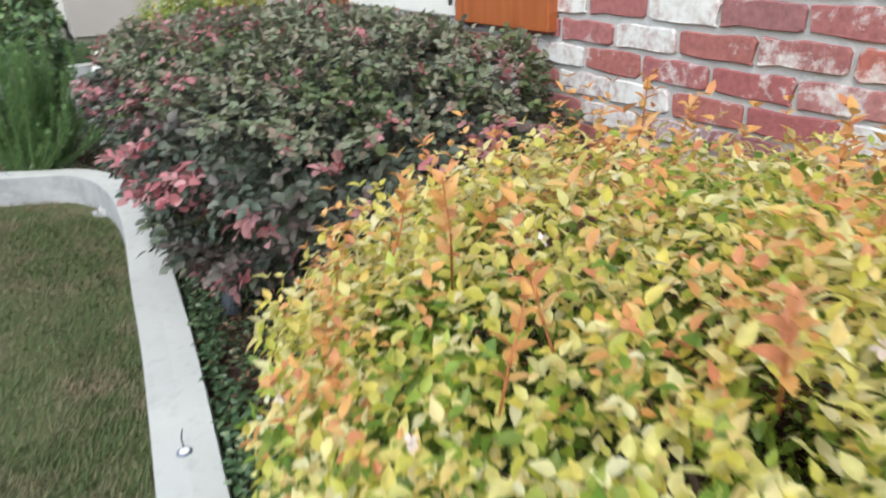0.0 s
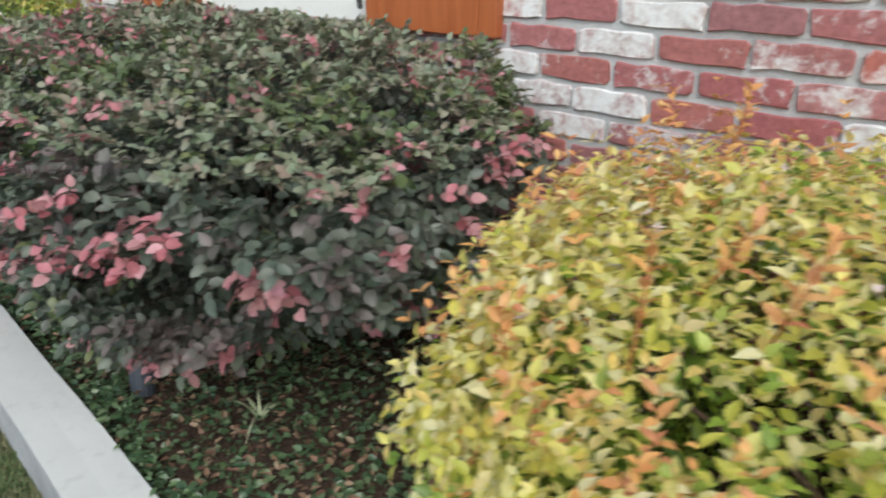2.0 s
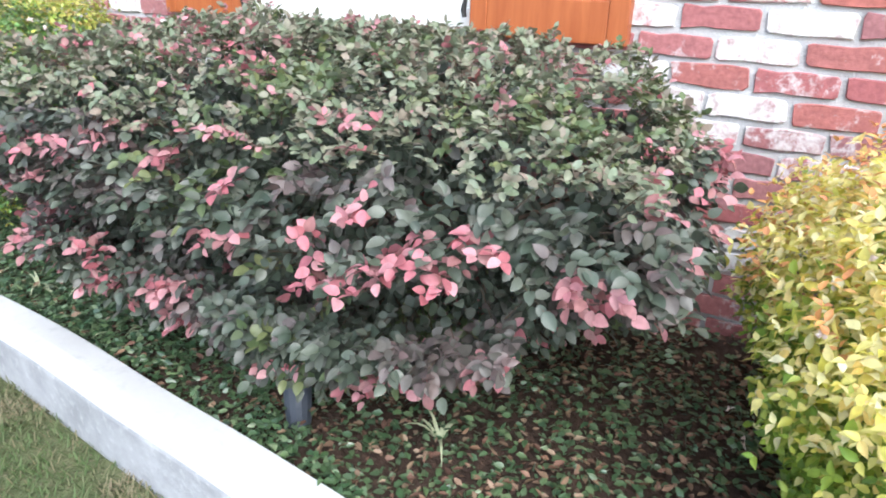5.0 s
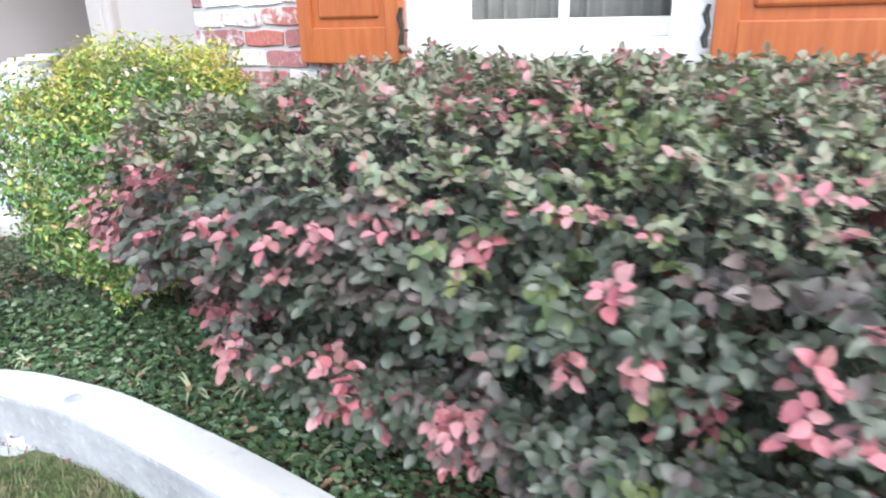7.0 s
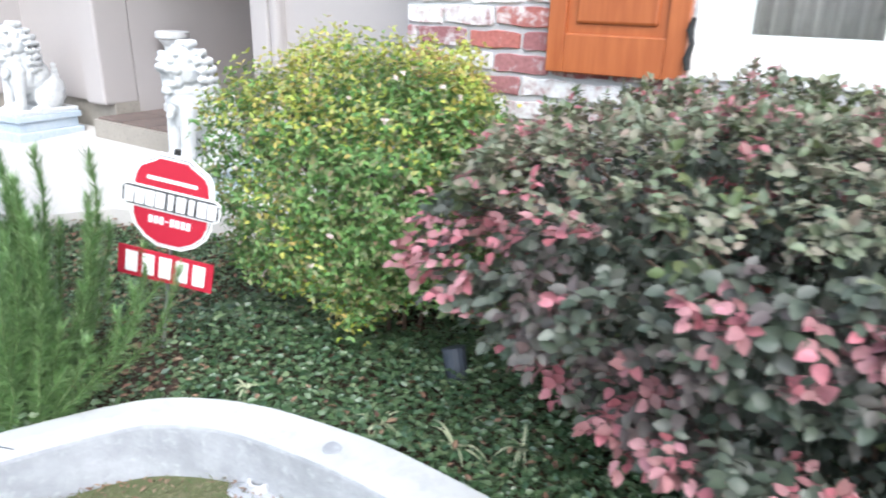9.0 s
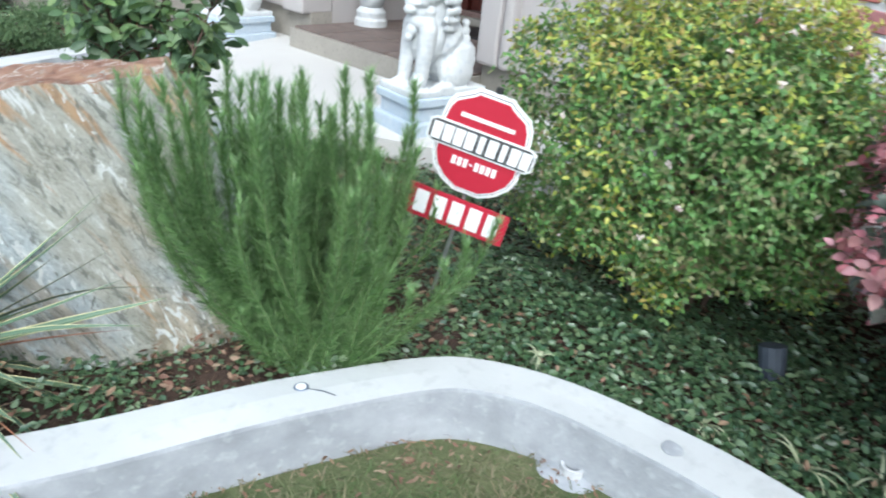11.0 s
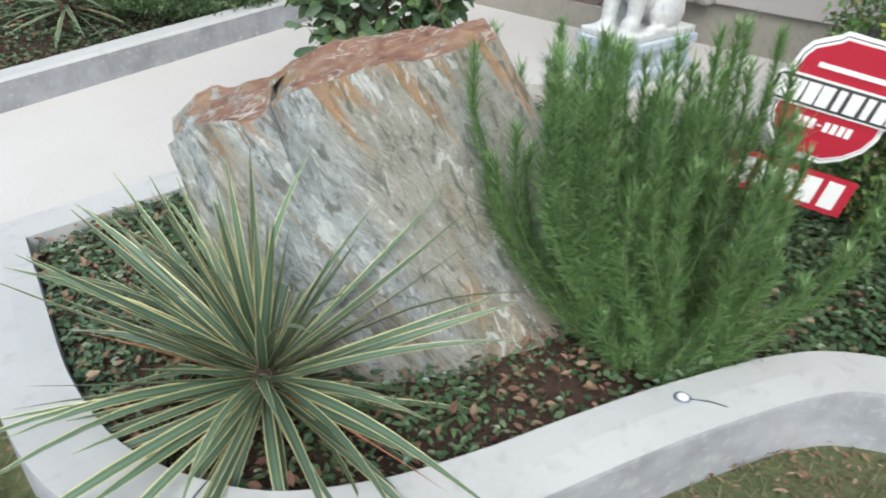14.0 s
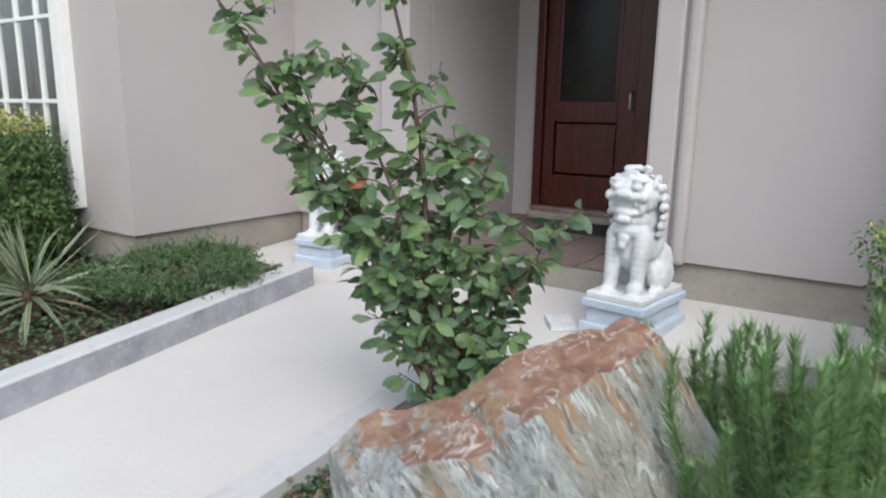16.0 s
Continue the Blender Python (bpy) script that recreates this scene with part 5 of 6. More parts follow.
def loropetalum():
    c, rad = np.array([0.66, 2.385, 0.60]), (0.575, 1.05, 0.40)
    t = tagged(empty("loropetalum"), "dusky grey-green clipped shrub with pink new leaves under the window", "shrub")

    def hedge(n, shrink, seed):
        """Places on the hedge: rounded corners, a skirt that draws in below, most at its ends, and a back that stands a little higher."""
        P, N = blob_surface(n, c, tuple(v - shrink for v in rad), 3.8, seed, 0.20, 0.06, 6.5)
        low = np.clip((0.62 - P[:, 2]) / 0.40, 0, 1) ** 1.25
        end = np.clip((np.abs(P[:, 1] - 2.25) / 1.05 - 0.2) / 0.7, 0, 1)
        P[:, :2] += (c[:2] - P[:, :2]) * (low * (0.18 + 0.28 * end))[:, None]
        P[:, 2] += low * (0.13 * end + 0.08)
        P[:, 2] += 0.05 * np.clip((P[:, 0] - 0.5) / 0.5, 0, 1) * np.clip((P[:, 2] - 0.6) / 0.3, 0, 1)
        # hollows between the layered branches
        tier = np.sin(P[:, 2] * 23 + 2.4 * smooth_noise(P * [1, 0.6, 0.3], 5, 39) + 0.6)
        some = np.clip(0.55 + 0.9 * smooth_noise(P * [1, 0.8, 0.8], 4.5, 40), 0, 1)
        cave = np.clip((tier - 0.25) / 0.45, 0, 1) * some * (1 - np.clip(N[:, 2] * 1.6, 0, 1))
        return P - N * (cave * 0.26)[:, None], N, cave

    r = np.random.default_rng(33)
    P, N, cave = hedge(7200, 0.0, 31)
    keep = r.random(len(P)) > cave * 0.92
    P, N = P[keep], N[keep]
    # pink flushes gather in flat patches, thickest at the ends
    pull = (0.6 + 1.3 * (P[:, 1] > 2.75) + 0.25 * (P[:, 1] < 1.6)) * np.where(N[:, 2] < 0.75, 1.0, 0.35) * np.clip((P[:, 2] - 0.18) / 0.4, 0.15, 1)
    hubs = P[r.choice(len(P), 265, replace=False, p=pull / pull.sum())]
    near = np.full(len(P), 9.0)
    for h in hubs:
        near = np.minimum(near, np.linalg.norm((P - h) * [1, 0.6, 1.7], axis=1) / r.uniform(0.025, 0.065))
    flush = ((near < 1) & (r.random(len(P)) < 0.7)) | (r.random(len(P)) < 0.022)
    tone = smooth_noise(P, 7, 38) * 0.55 + r.normal(size=len(P)) * 0.3 - 0.25 * (P[:, 2] < 0.36)
    # upward-facing shoots get the olive set with top light in its colour
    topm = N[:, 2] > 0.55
    P = P + N * (flush * 0.022)[:, None]
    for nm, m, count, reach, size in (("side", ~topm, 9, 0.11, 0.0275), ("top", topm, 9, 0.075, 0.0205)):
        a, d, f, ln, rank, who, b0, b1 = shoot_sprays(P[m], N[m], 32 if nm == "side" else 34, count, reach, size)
        pk = flush[m][who] & (rank > r.uniform(0.1, 0.75, len(a)))
        if nm == "top":
            pk &= r.random(len(a)) < 0.5
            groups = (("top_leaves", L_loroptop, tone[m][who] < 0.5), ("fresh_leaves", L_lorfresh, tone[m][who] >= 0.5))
        else:
            tw = tone[m][who]
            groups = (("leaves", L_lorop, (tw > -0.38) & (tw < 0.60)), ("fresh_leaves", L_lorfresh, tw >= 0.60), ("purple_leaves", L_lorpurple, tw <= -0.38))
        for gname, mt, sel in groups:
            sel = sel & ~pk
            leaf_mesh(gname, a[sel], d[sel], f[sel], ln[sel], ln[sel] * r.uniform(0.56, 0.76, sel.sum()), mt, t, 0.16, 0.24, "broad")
        leaf_mesh("pink_leaves", a[pk], d[pk], f[pk], ln[pk] * 0.95, ln[pk] * 0.66, L_pink, t, 0.16, 0.24, "broad", "pink new leaves")
        some = r.random(len(b0)) < 0.45
        twig_mesh("twig_work", b0[some], b1[some], 0.0013, M_bark, t)
    P2, N2, _ = hedge(11000, 0.09, 35)
    q = P2 - N2 * (r.random((len(P2), 1)) * 0.17)
    leaf_mesh("inner_leaves", q, unit(N2 + r.normal(size=q.shape)), unit(r.normal(size=q.shape) + [0, 0, 0.8]), r.uniform(0.024, 0.034, len(q)), 0.024, L_lorop, t, shape="round")
    shrub_stems(t, tuple(c), rad, 0.13, 14, 36, 0.014)
    return t


def round_abelia():
    c, rad = (0.83, 3.975, 0.655), (0.43, 0.455, 0.385)
    t = tagged(empty("abelia_shrub"), "rounded small-leaved abelia with yellow-green tips and tiny flowers", "shrub")
    P, N = blob_surface(6500, c, rad, 2.9, 51, 0.2, 0.14, 8)
    a, d, f, rank, who = sprigs(P, N, 52, 3, 0.08, 0.35, 0.6, 0.11)
    r = np.random.default_rng(53)
    gold = (smooth_noise(P, 7, 54)[who] * 0.3 + r.random(len(a)) * 0.6 + rank * 0.4 + np.abs(P[who][:, 2] - 0.62) * 1.5) > 1.13
    ln = r.uniform(0.014, 0.024, len(a))
    leaf_mesh("leaves", a[~gold], d[~gold], f[~gold], ln[~gold], ln[~gold] * 0.55, L_abel, t)
    leaf_mesh("golden_leaves", a[gold], d[gold], f[gold], ln[gold], ln[gold] * 0.55, L_abelgold, t)
    P2, N2 = blob_surface(8000, c, tuple(v - 0.05 for v in rad), 2.7, 55, 0.2, 0.05, 8)
    q = P2 - N2 * (r.random((len(P2), 1)) * 0.14)
    leaf_mesh("inner_leaves", q, unit(N2 + r.normal(size=q.shape)), unit(r.normal(size=q.shape) + [0, 0, 0.8]), r.uniform(0.018, 0.026, len(q)), 0.013, L_abel, t)
    P4, N4 = blob_surface(90, c, rad, 2.7, 59, 0.3, 0.05, 8)
    fl = np.repeat(P4 + N4 * 0.012, 5, 0)
    leaf_mesh("blossom", fl, unit(np.repeat(N4, 5, 0) * 0.5 + r.normal(size=fl.shape)), np.repeat(N4, 5, 0), 0.012, 0.009, M_flower, t, label="tiny white flowers")
    shrub_stems(t, c, rad, 0.13, 9, 56, 0.009)
    return t


def rosemary():
    at = np.array([-0.19, 4.43, 0.13])
    t = tagged(empty("rosemary"), "bushy green rosemary with upright needle-leaved shoots", "shrub")
    r = np.random.default_rng(61)
    P, D, N = [], [], []
    rnd = random.Random(62)
    for i in range(126):
        a = r.uniform(0, 2 * math.pi)
        s = r.random() ** 0.6
        foot = at + np.array([math.cos(a) * 0.13 * s, math.sin(a) * 0.13 * s, 0])
        b_ = r.uniform(-1, 0.8)
        short = i >= 80
        lean = np.array([0.10 + 0.24 * b_ + 0.12 * math.cos(a) * s, 0.06 - 0.24 * b_ + 0.12 * math.sin(a) * s, 0]) * r.uniform(0.75, 1.08)
        h = r.uniform(0.46, 0.78) * (1 - 0.12 * s) * (1 - 0.48 * max(0, b_ - 0.05)) * (1 - 0.2 * max(0, -b_ - 0.5))
        if i < 7:
            foot = at + np.array([-0.05 + 0.01 * i, 0.03 + 0.01 * (i % 3), 0])
            lean = np.array([-0.20 - 0.025 * i, 0.03 + 0.008 * i, 0])
            h = 0.70 - 0.06 * (i % 3)
        elif short:
            lean = np.array([0.10 * b_ + 0.07 * math.cos(a) * s + 0.02, -0.10 * b_ + 0.07 * math.sin(a) * s + 0.03, 0])
            h = r.uniform(0.14, 0.36)
        pts = []
        for k in range(8):
            f = k / 7
            pts.append(foot + lean * (1 - (1 - f) ** (1.3 if short else 2.0)) + np.array([0, 0, h * f ** 1.1]) + np.array([math.sin(k + i), math.cos(k * 1.3 + i), 0]) * 0.006)
        pts = np.array(pts)
        bm = bmesh.new()
        tube(bm, [tuple(p) for p in pts[::2]] + [tuple(pts[-1])], [0.0035, 0.003, 0.0025, 0.002, 0.001], 5)
        part("shoot", bm, M_shoot, t)
        n = int(h * 1250)
        f = r.uniform(0.0, 1.0, n)
        idx = f * 7
        lo = np.minimum(idx.astype(int), 6)
        p = pts[lo] + (pts[lo + 1] - pts[lo]) * (idx - lo)[:, None]
        ax = unit(pts[lo + 1] - pts[lo])
        ang = r.uniform(0, 2 * math.pi, n)
        e1 = unit(np.cross(ax, [1.0, 0.3, 0.2]))
        e2 = np.cross(ax, e1)
        side = e1 * np.cos(ang)[:, None] + e2 * np.sin(ang)[:, None]
        P.append(p)
        D.append(unit(side + ax * (0.5 + 0.8 * f[:, None] ** 4) + r.normal(size=side.shape) * 0.22))
        N.append(ax)
    P, D, N = np.concatenate(P), np.concatenate(D), np.concatenate(N)
    leaf_mesh("needles", P, D, N, r.uniform(0.025, 0.050, len(P)), 0.0030, L_rose, t, shape="blade", droop=-0.1)
    return t


M_shoot = mottled("green_brown_shoot", (0.09, 0.15, 0.05), (0.12, 0.17, 0.07), None, 20, 80, 0.8, 0.0)


def stripe_mat():
    m, n, l, b = nodes_of("striped_sword_leaf")
    tc = n.new("ShaderNodeTexCoord")
    sp = n.new("ShaderNodeSeparateXYZ")
    l.new(tc.outputs["UV"], sp.inputs[0])
    r = ramp(n, [(0.0, (0.58, 0.54, 0.28)), (0.085, (0.52, 0.49, 0.27)), (0.14, (0.06, 0.115, 0.068)), (0.40, (0.10, 0.165, 0.105)), (0.5, (0.16, 0.21, 0.14)), (0.60, (0.10, 0.165, 0.105)), (0.85, (0.06, 0.115, 0.068)), (0.915, (0.52, 0.49, 0.27)), (1.0, (0.58, 0.54, 0.28))])
    l.new(sp.outputs["Y"], r.inputs[0])
    oi = n.new("ShaderNodeObjectInfo")
    hs = n.new("ShaderNodeHueSaturation")
    mr = n.new("ShaderNodeMapRange")
    mr.inputs["To Min"].default_value = 0.7
    mr.inputs["To Max"].default_value = 1.25
    l.new(oi.outputs["Random"], mr.inputs["Value"])
    l.new(mr.outputs[0], hs.inputs["Value"])
    l.new(r.outputs[0], hs.inputs["Color"])
    l.new(hs.outputs[0], b.inputs["Base Color"])
    b.inputs["Roughness"].default_value = 0.45
    return m


M_sword = stripe_mat()
M_deadleaf = mottled("withered_leaf", (0.26, 0.11, 0.06), (0.36, 0.17, 0.10), (0.3, 0.2, 0.12), 20, 60, 0.7, 0.0)


def sword_mesh(name, L, W, bend, droopy):
    """A stiff channelled sword leaf along +x."""
    vs, fs = [], []
    n = 9
    for i in range(n + 1):
        f = i / n
        w = W * (0.55 + 1.1 * f - 1.65 * f ** 2.2) if f < 0.999 else 0.0005
        w = max(w, 0.0006)
        z = bend * L * f * f * (1 if not droopy else 1) - (0.35 * L * max(0, f - 0.5) ** 2 if droopy else 0)
        x = L * f
        vs += [(x, w, z + w * 0.35), (x, 0, z - w * 0.1), (x, -w, z + w * 0.35)]
    for i in range(n):
        for j in range(2):
            fs.append((i * 3 + j, i * 3 + 3 + j, i * 3 + 4 + j, i * 3 + 1 + j))
    me = bpy.data.meshes.new(name)
    me.from_pydata(vs, [], fs)
    me.polygons.foreach_set("use_smooth", [True] * len(fs))
    uvl = me.uv_layers.new(name="across")
    uvl.data.foreach_set("uv", [c for lp in me.loops for c in (lp.vertex_index // 3 / 9, (lp.vertex_index % 3) / 2)])
    me.materials.append(M_sword)
    return me


def yucca(at, n, size, seed, label):
    t = tagged(empty("yucca", at), label, "yucca", "yuccas")
    r = random.Random(seed)
    mesh = [sword_mesh("leaf", 0.43 * size, 0.0100 * size, b_, dr) for b_, dr in ((0.02, False), (-0.08, False), (-0.2, True), (0.04, False), (-0.28, True))]
    for i in range(n):
        f = i / n
        el = 82 - 98 * f ** 0.9 + r.uniform(-14, 14)
        az = (i * 137.5) % 360 + r.uniform(-16, 16)
        if f < 0.3 and r.random() < 0.6:
            az, el = 128 + r.uniform(-55, 55), 74 - 40 * r.random()
        me = mesh[(0 if f < 0.3 else 3) if f < 0.55 and r.random() < 0.7 else r.choice((1, 2, 4))]
        ob = new("leaf", me)
        ob.parent = t
        k = r.uniform(0.62, 1.12) * (1.0 if f > 0.3 else 0.82)
        ob.matrix_basis = pose(0, 0, 0.05 + 0.07 * (1 - f), 0, -el, az) @ pose(0.012, 0, 0, r.uniform(-35, 35), 0, 0) @ Matrix.Diagonal((k, r.uniform(0.8, 1.3), k, 1))
    dead = mesh[1].copy()
    dead.materials.clear()
    dead.materials.append(M_deadleaf)
    for az, el in ((-35, 14), (-78, 4), (120, 10)):
        ob = new("dead_leaf", dead)
        ob.parent = t
        ob["label"] = "reddish-brown withered leaf"
        ob.matrix_basis = pose(0, 0, 0.07, 0, -el, az) @ Matrix.Diagonal((0.85, 0.3, 1, 1))
    bm = lathe(bmesh.new(), [(0.035, -0.05), (0.04, 0.02), (0.03, 0.10), (0.012, 0.14)], seg=14)
    part("crown_base", bm, M_bark, t, "fibrous brown crown base")
    return t


def young_tree():
    at = Vector((-0.03, 5.54, 0.12))
    t = tagged(empty("young_tree"), "slender young broadleaf tree with several thin stems", "tree")
    r = random.Random(71)
    rn = np.random.default_rng(72)
    P, D, N = [], [], []
    stems = []
    for side, ahead, top, rad in ((-0.74, 0.05, 1.5, 0.012), (-0.30, 0.0, 1.25, 0.010), (-0.22, 0.05, 1.75, 0.012), (0.08, -0.03, 0.95, 0.009), (0.24, -0.08, 0.78, 0.008), (-0.02, 0.08, 1.05, 0.009), (0.10, 0.05, 0.62, 0.007), (-0.38, 0.0, 0.95, 0.009), (-0.20, -0.05, 0.72, 0.008), (-0.48, 0.04, 1.25, 0.009)):
        stems.append(((side * 0.54 + ahead * 0.84, -side * 0.84 + ahead * 0.54, top), rad))
    for i, (tip, rad) in enumerate(stems):
        pts = []
        b0 = at + Vector((r.uniform(-0.04, 0.05), r.uniform(-0.03, 0.03), 0))
        if i in (0, 7, 9):
            b0 = at + Vector((-0.01, 0.0, 0))
        for k in range(7):
            f = k / 6
            pts.append(b0 + Vector((tip[0] * f ** 1.35, tip[1] * f ** 1.2, tip[2] * f)) + Vector((math.sin(k * 1.7 + i) * 0.014, math.cos(k * 2.1 + i) * 0.014, 0)))
        bm = bmesh.new()
        tube(bm, pts, [rad * (1 - 0.75 * k / 6) for k in range(7)], 7)
        st = part("stem", bm, M_bark, t, smooth=True)
        for k in range(3 if tip[2] > 0.8 else 2, 7):
            for s in range(8):
                f = (k - r.random()) / 6
                j = min(int(f * 6), 5)
                p = pts[j].lerp(pts[j + 1], f * 6 - j)
                a = r.uniform(0, 6.28)
                ln = r.uniform(0.04, 0.14)
                d = Vector((math.cos(a), math.sin(a), r.uniform(0.2, 0.9))).normalized()
                q = p + d * ln
                bm = bmesh.new()
                tube(bm, [p, p.lerp(q, 0.5) + Vector((0, 0, 0.008)), q], [0.0035, 0.0025, 0.0012], 5)
                part("twig", bm, M_bark, st)
                for g in range(8):
                    w = p.lerp(q, 0.35 + 0.65 * g / 7)
                    P.append(w)
                    a2 = r.uniform(0, 6.28)
                    D.append(Vector((math.cos(a2), math.sin(a2), r.uniform(-1.1, 0.45))) + d * 0.35)
                    N.append(Vector((r.gauss(-0.5, 0.8), r.gauss(-0.4, 0.8), 0.45)))
    P, D, N = (np.array([tuple(v) for v in q]) for q in (P, D, N))
    red = rn.random(len(P)) < 0.006
    ln = rn.uniform(0.038, 0.080, len(P))
    leaf_mesh("leaves", P[~red], D[~red], N[~red], ln[~red], ln[~red] * 0.42, L_tree, t, 0.14, 0.3, "obovate")
    leaf_mesh("red_leaves", P[red], D[red], N[red], ln[red], ln[red] * 0.45, L_redleaf, t, 0.18, 0.3, label="a few red ageing leaves")
    return t


L_redleaf = leaf_mat("red_ageing_leaves", [(0.30, 0.06, 0.045), (0.38, 0.12, 0.06)], 0.4, 0.3)


def scatter(poly, n, seed, keep=None):
    r = np.random.default_rng(seed)
    lo, hi = poly.min(0), poly.max(0)
    q = r.uniform(lo, hi, (n, 2))
    ok = inside(poly, q[:, 0], q[:, 1])
    if keep is not None:
        ok &= keep(q[:, 0], q[:, 1], r)
    return q[ok], r


def cover_keep(X, Y, r):
    near = (X < 1.2) & (Y > 0.9)
    bare = smooth_noise(np.stack([X, Y, X * 0], 1), 5, 81)
    under = ((X - 0.75) / 0.6) ** 2 + ((Y - 1.75) / 0.75) ** 2 < 1
    dry = ((X + 0.1) / 0.5) ** 2 + ((Y - 4.62) / 0.3) ** 2 < 1
    dens = np.where(under, 0.28, np.where(dry, 0.62, 0.95)) * np.where(bare > 0.55, 0.45, 1.0) * np.where(Y > 4.45, 0.92, 1.0)
    return near & (r.random(len(X)) < dens)


def ground_cover():
    q, r = scatter(BED, 300000, 82, cover_keep)
    z = bed_z(q[:, 0], q[:, 1]) + r.random(len(q)) ** 1.2 * np.where(q[:, 1] > 4.45, 0.034, 0.062) * (1 + 0.5 * smooth_noise(np.stack([q[:, 0], q[:, 1], q[:, 0] * 0], 1), 8, 83))
    P = np.stack([q[:, 0], q[:, 1], z], 1)
    a = r.uniform(0, 6.28, len(P))
    D = np.stack([np.cos(a), np.sin(a), r.uniform(-0.1, 0.45, len(P))], 1)
    N = r.normal(size=P.shape) * 0.55 + [0, 0, 1]
    ln = r.uniform(0.012, 0.031, len(P)) * np.where(q[:, 1] > 4.45, 0.85, 1.0)
    ob = leaf_mesh("ground_cover", P, D, N, ln, ln * 0.58, L_cover, None, 0.18, 0.2)
    tagged(ob, "dense dark green jasmine ground cover over the bed", "ground cover", kind="stuff")
    q, r = scatter(BED, 34000, 84, lambda X, Y, r: (X < 1.2) & (Y > 0.9) & (r.random(len(X)) < np.where(((X + 0.1) / 0.5) ** 2 + ((Y - 4.62) / 0.3) ** 2 < 1, 0.95, np.where(Y > 4.45, 0.5, 0.38)) + 0.5 * (((X - 0.75) / 0.6) ** 2 + ((Y - 1.75) / 0.75) ** 2 < 1)))
    z = bed_z(q[:, 0], q[:, 1]) + r.random(len(q)) * 0.045 + 0.005
    P = np.stack([q[:, 0], q[:, 1], z], 1)
    a = r.uniform(0, 6.28, len(P))
    ln = r.uniform(0.015, 0.032, len(P))
    ob = leaf_mesh("fallen_leaves", P, np.stack([np.cos(a), np.sin(a), r.normal(size=len(P)) * 0.2], 1), r.normal(size=P.shape) * 0.4 + [0, 0, 1], ln, ln * 0.5, L_brown, None, 0.3, -0.15)
    tagged(ob, "dry brown fallen leaves on the mulch", "leaf litter", kind="stuff")
    # second bed
    q, r = scatter(BED2, 60000, 85, lambda X, Y, r: (Y < 8.6) & (X > -1.8) & (r.random(len(X)) < 0.75 + 0.3 * smooth_noise(np.stack([X, Y, X * 0], 1), 4, 86)))
    z = bed2_z(q[:, 0], q[:, 1]) + r.random(len(q)) * 0.06
    P = np.stack([q[:, 0], q[:, 1], z], 1)
    a = r.uniform(0, 6.28, len(P))
    ln = r.uniform(0.022, 0.038, len(P))
    ob = leaf_mesh("ground_cover_second", P, np.stack([np.cos(a), np.sin(a), r.uniform(-0.1, 0.4, len(P))], 1), r.normal(size=P.shape) * 0.35 + [0, 0, 1], ln, ln * 0.55, L_cover, None)
    tagged(ob, "dark green ground cover of the second bed", "ground cover", kind="stuff")
    q, r = scatter(BED2, 26000, 87, lambda X, Y, r: (Y < 8.6) & (X > -1.8) & (r.random(len(X)) < 0.45 + 0.6 * smooth_noise(np.stack([X, Y, X * 0], 1), 3, 88)))
    P = np.stack([q[:, 0], q[:, 1], bed2_z(q[:, 0], q[:, 1]) + r.random(len(q)) * 0.05 + 0.012], 1)
    a = r.uniform(0, 6.28, len(P))
    ln = r.uniform(0.02, 0.045, len(P))
    ob = leaf_mesh("fallen_leaves", P, np.stack([np.cos(a), np.sin(a), r.normal(size=len(P)) * 0.2], 1), r.normal(size=P.shape) * 0.4 + [0, 0, 1], ln, ln * 0.45, L_brown, None, 0.3, -0.15)
    tagged(ob, "dry brown fallen leaves on the second bed", "leaf litter", kind="stuff")


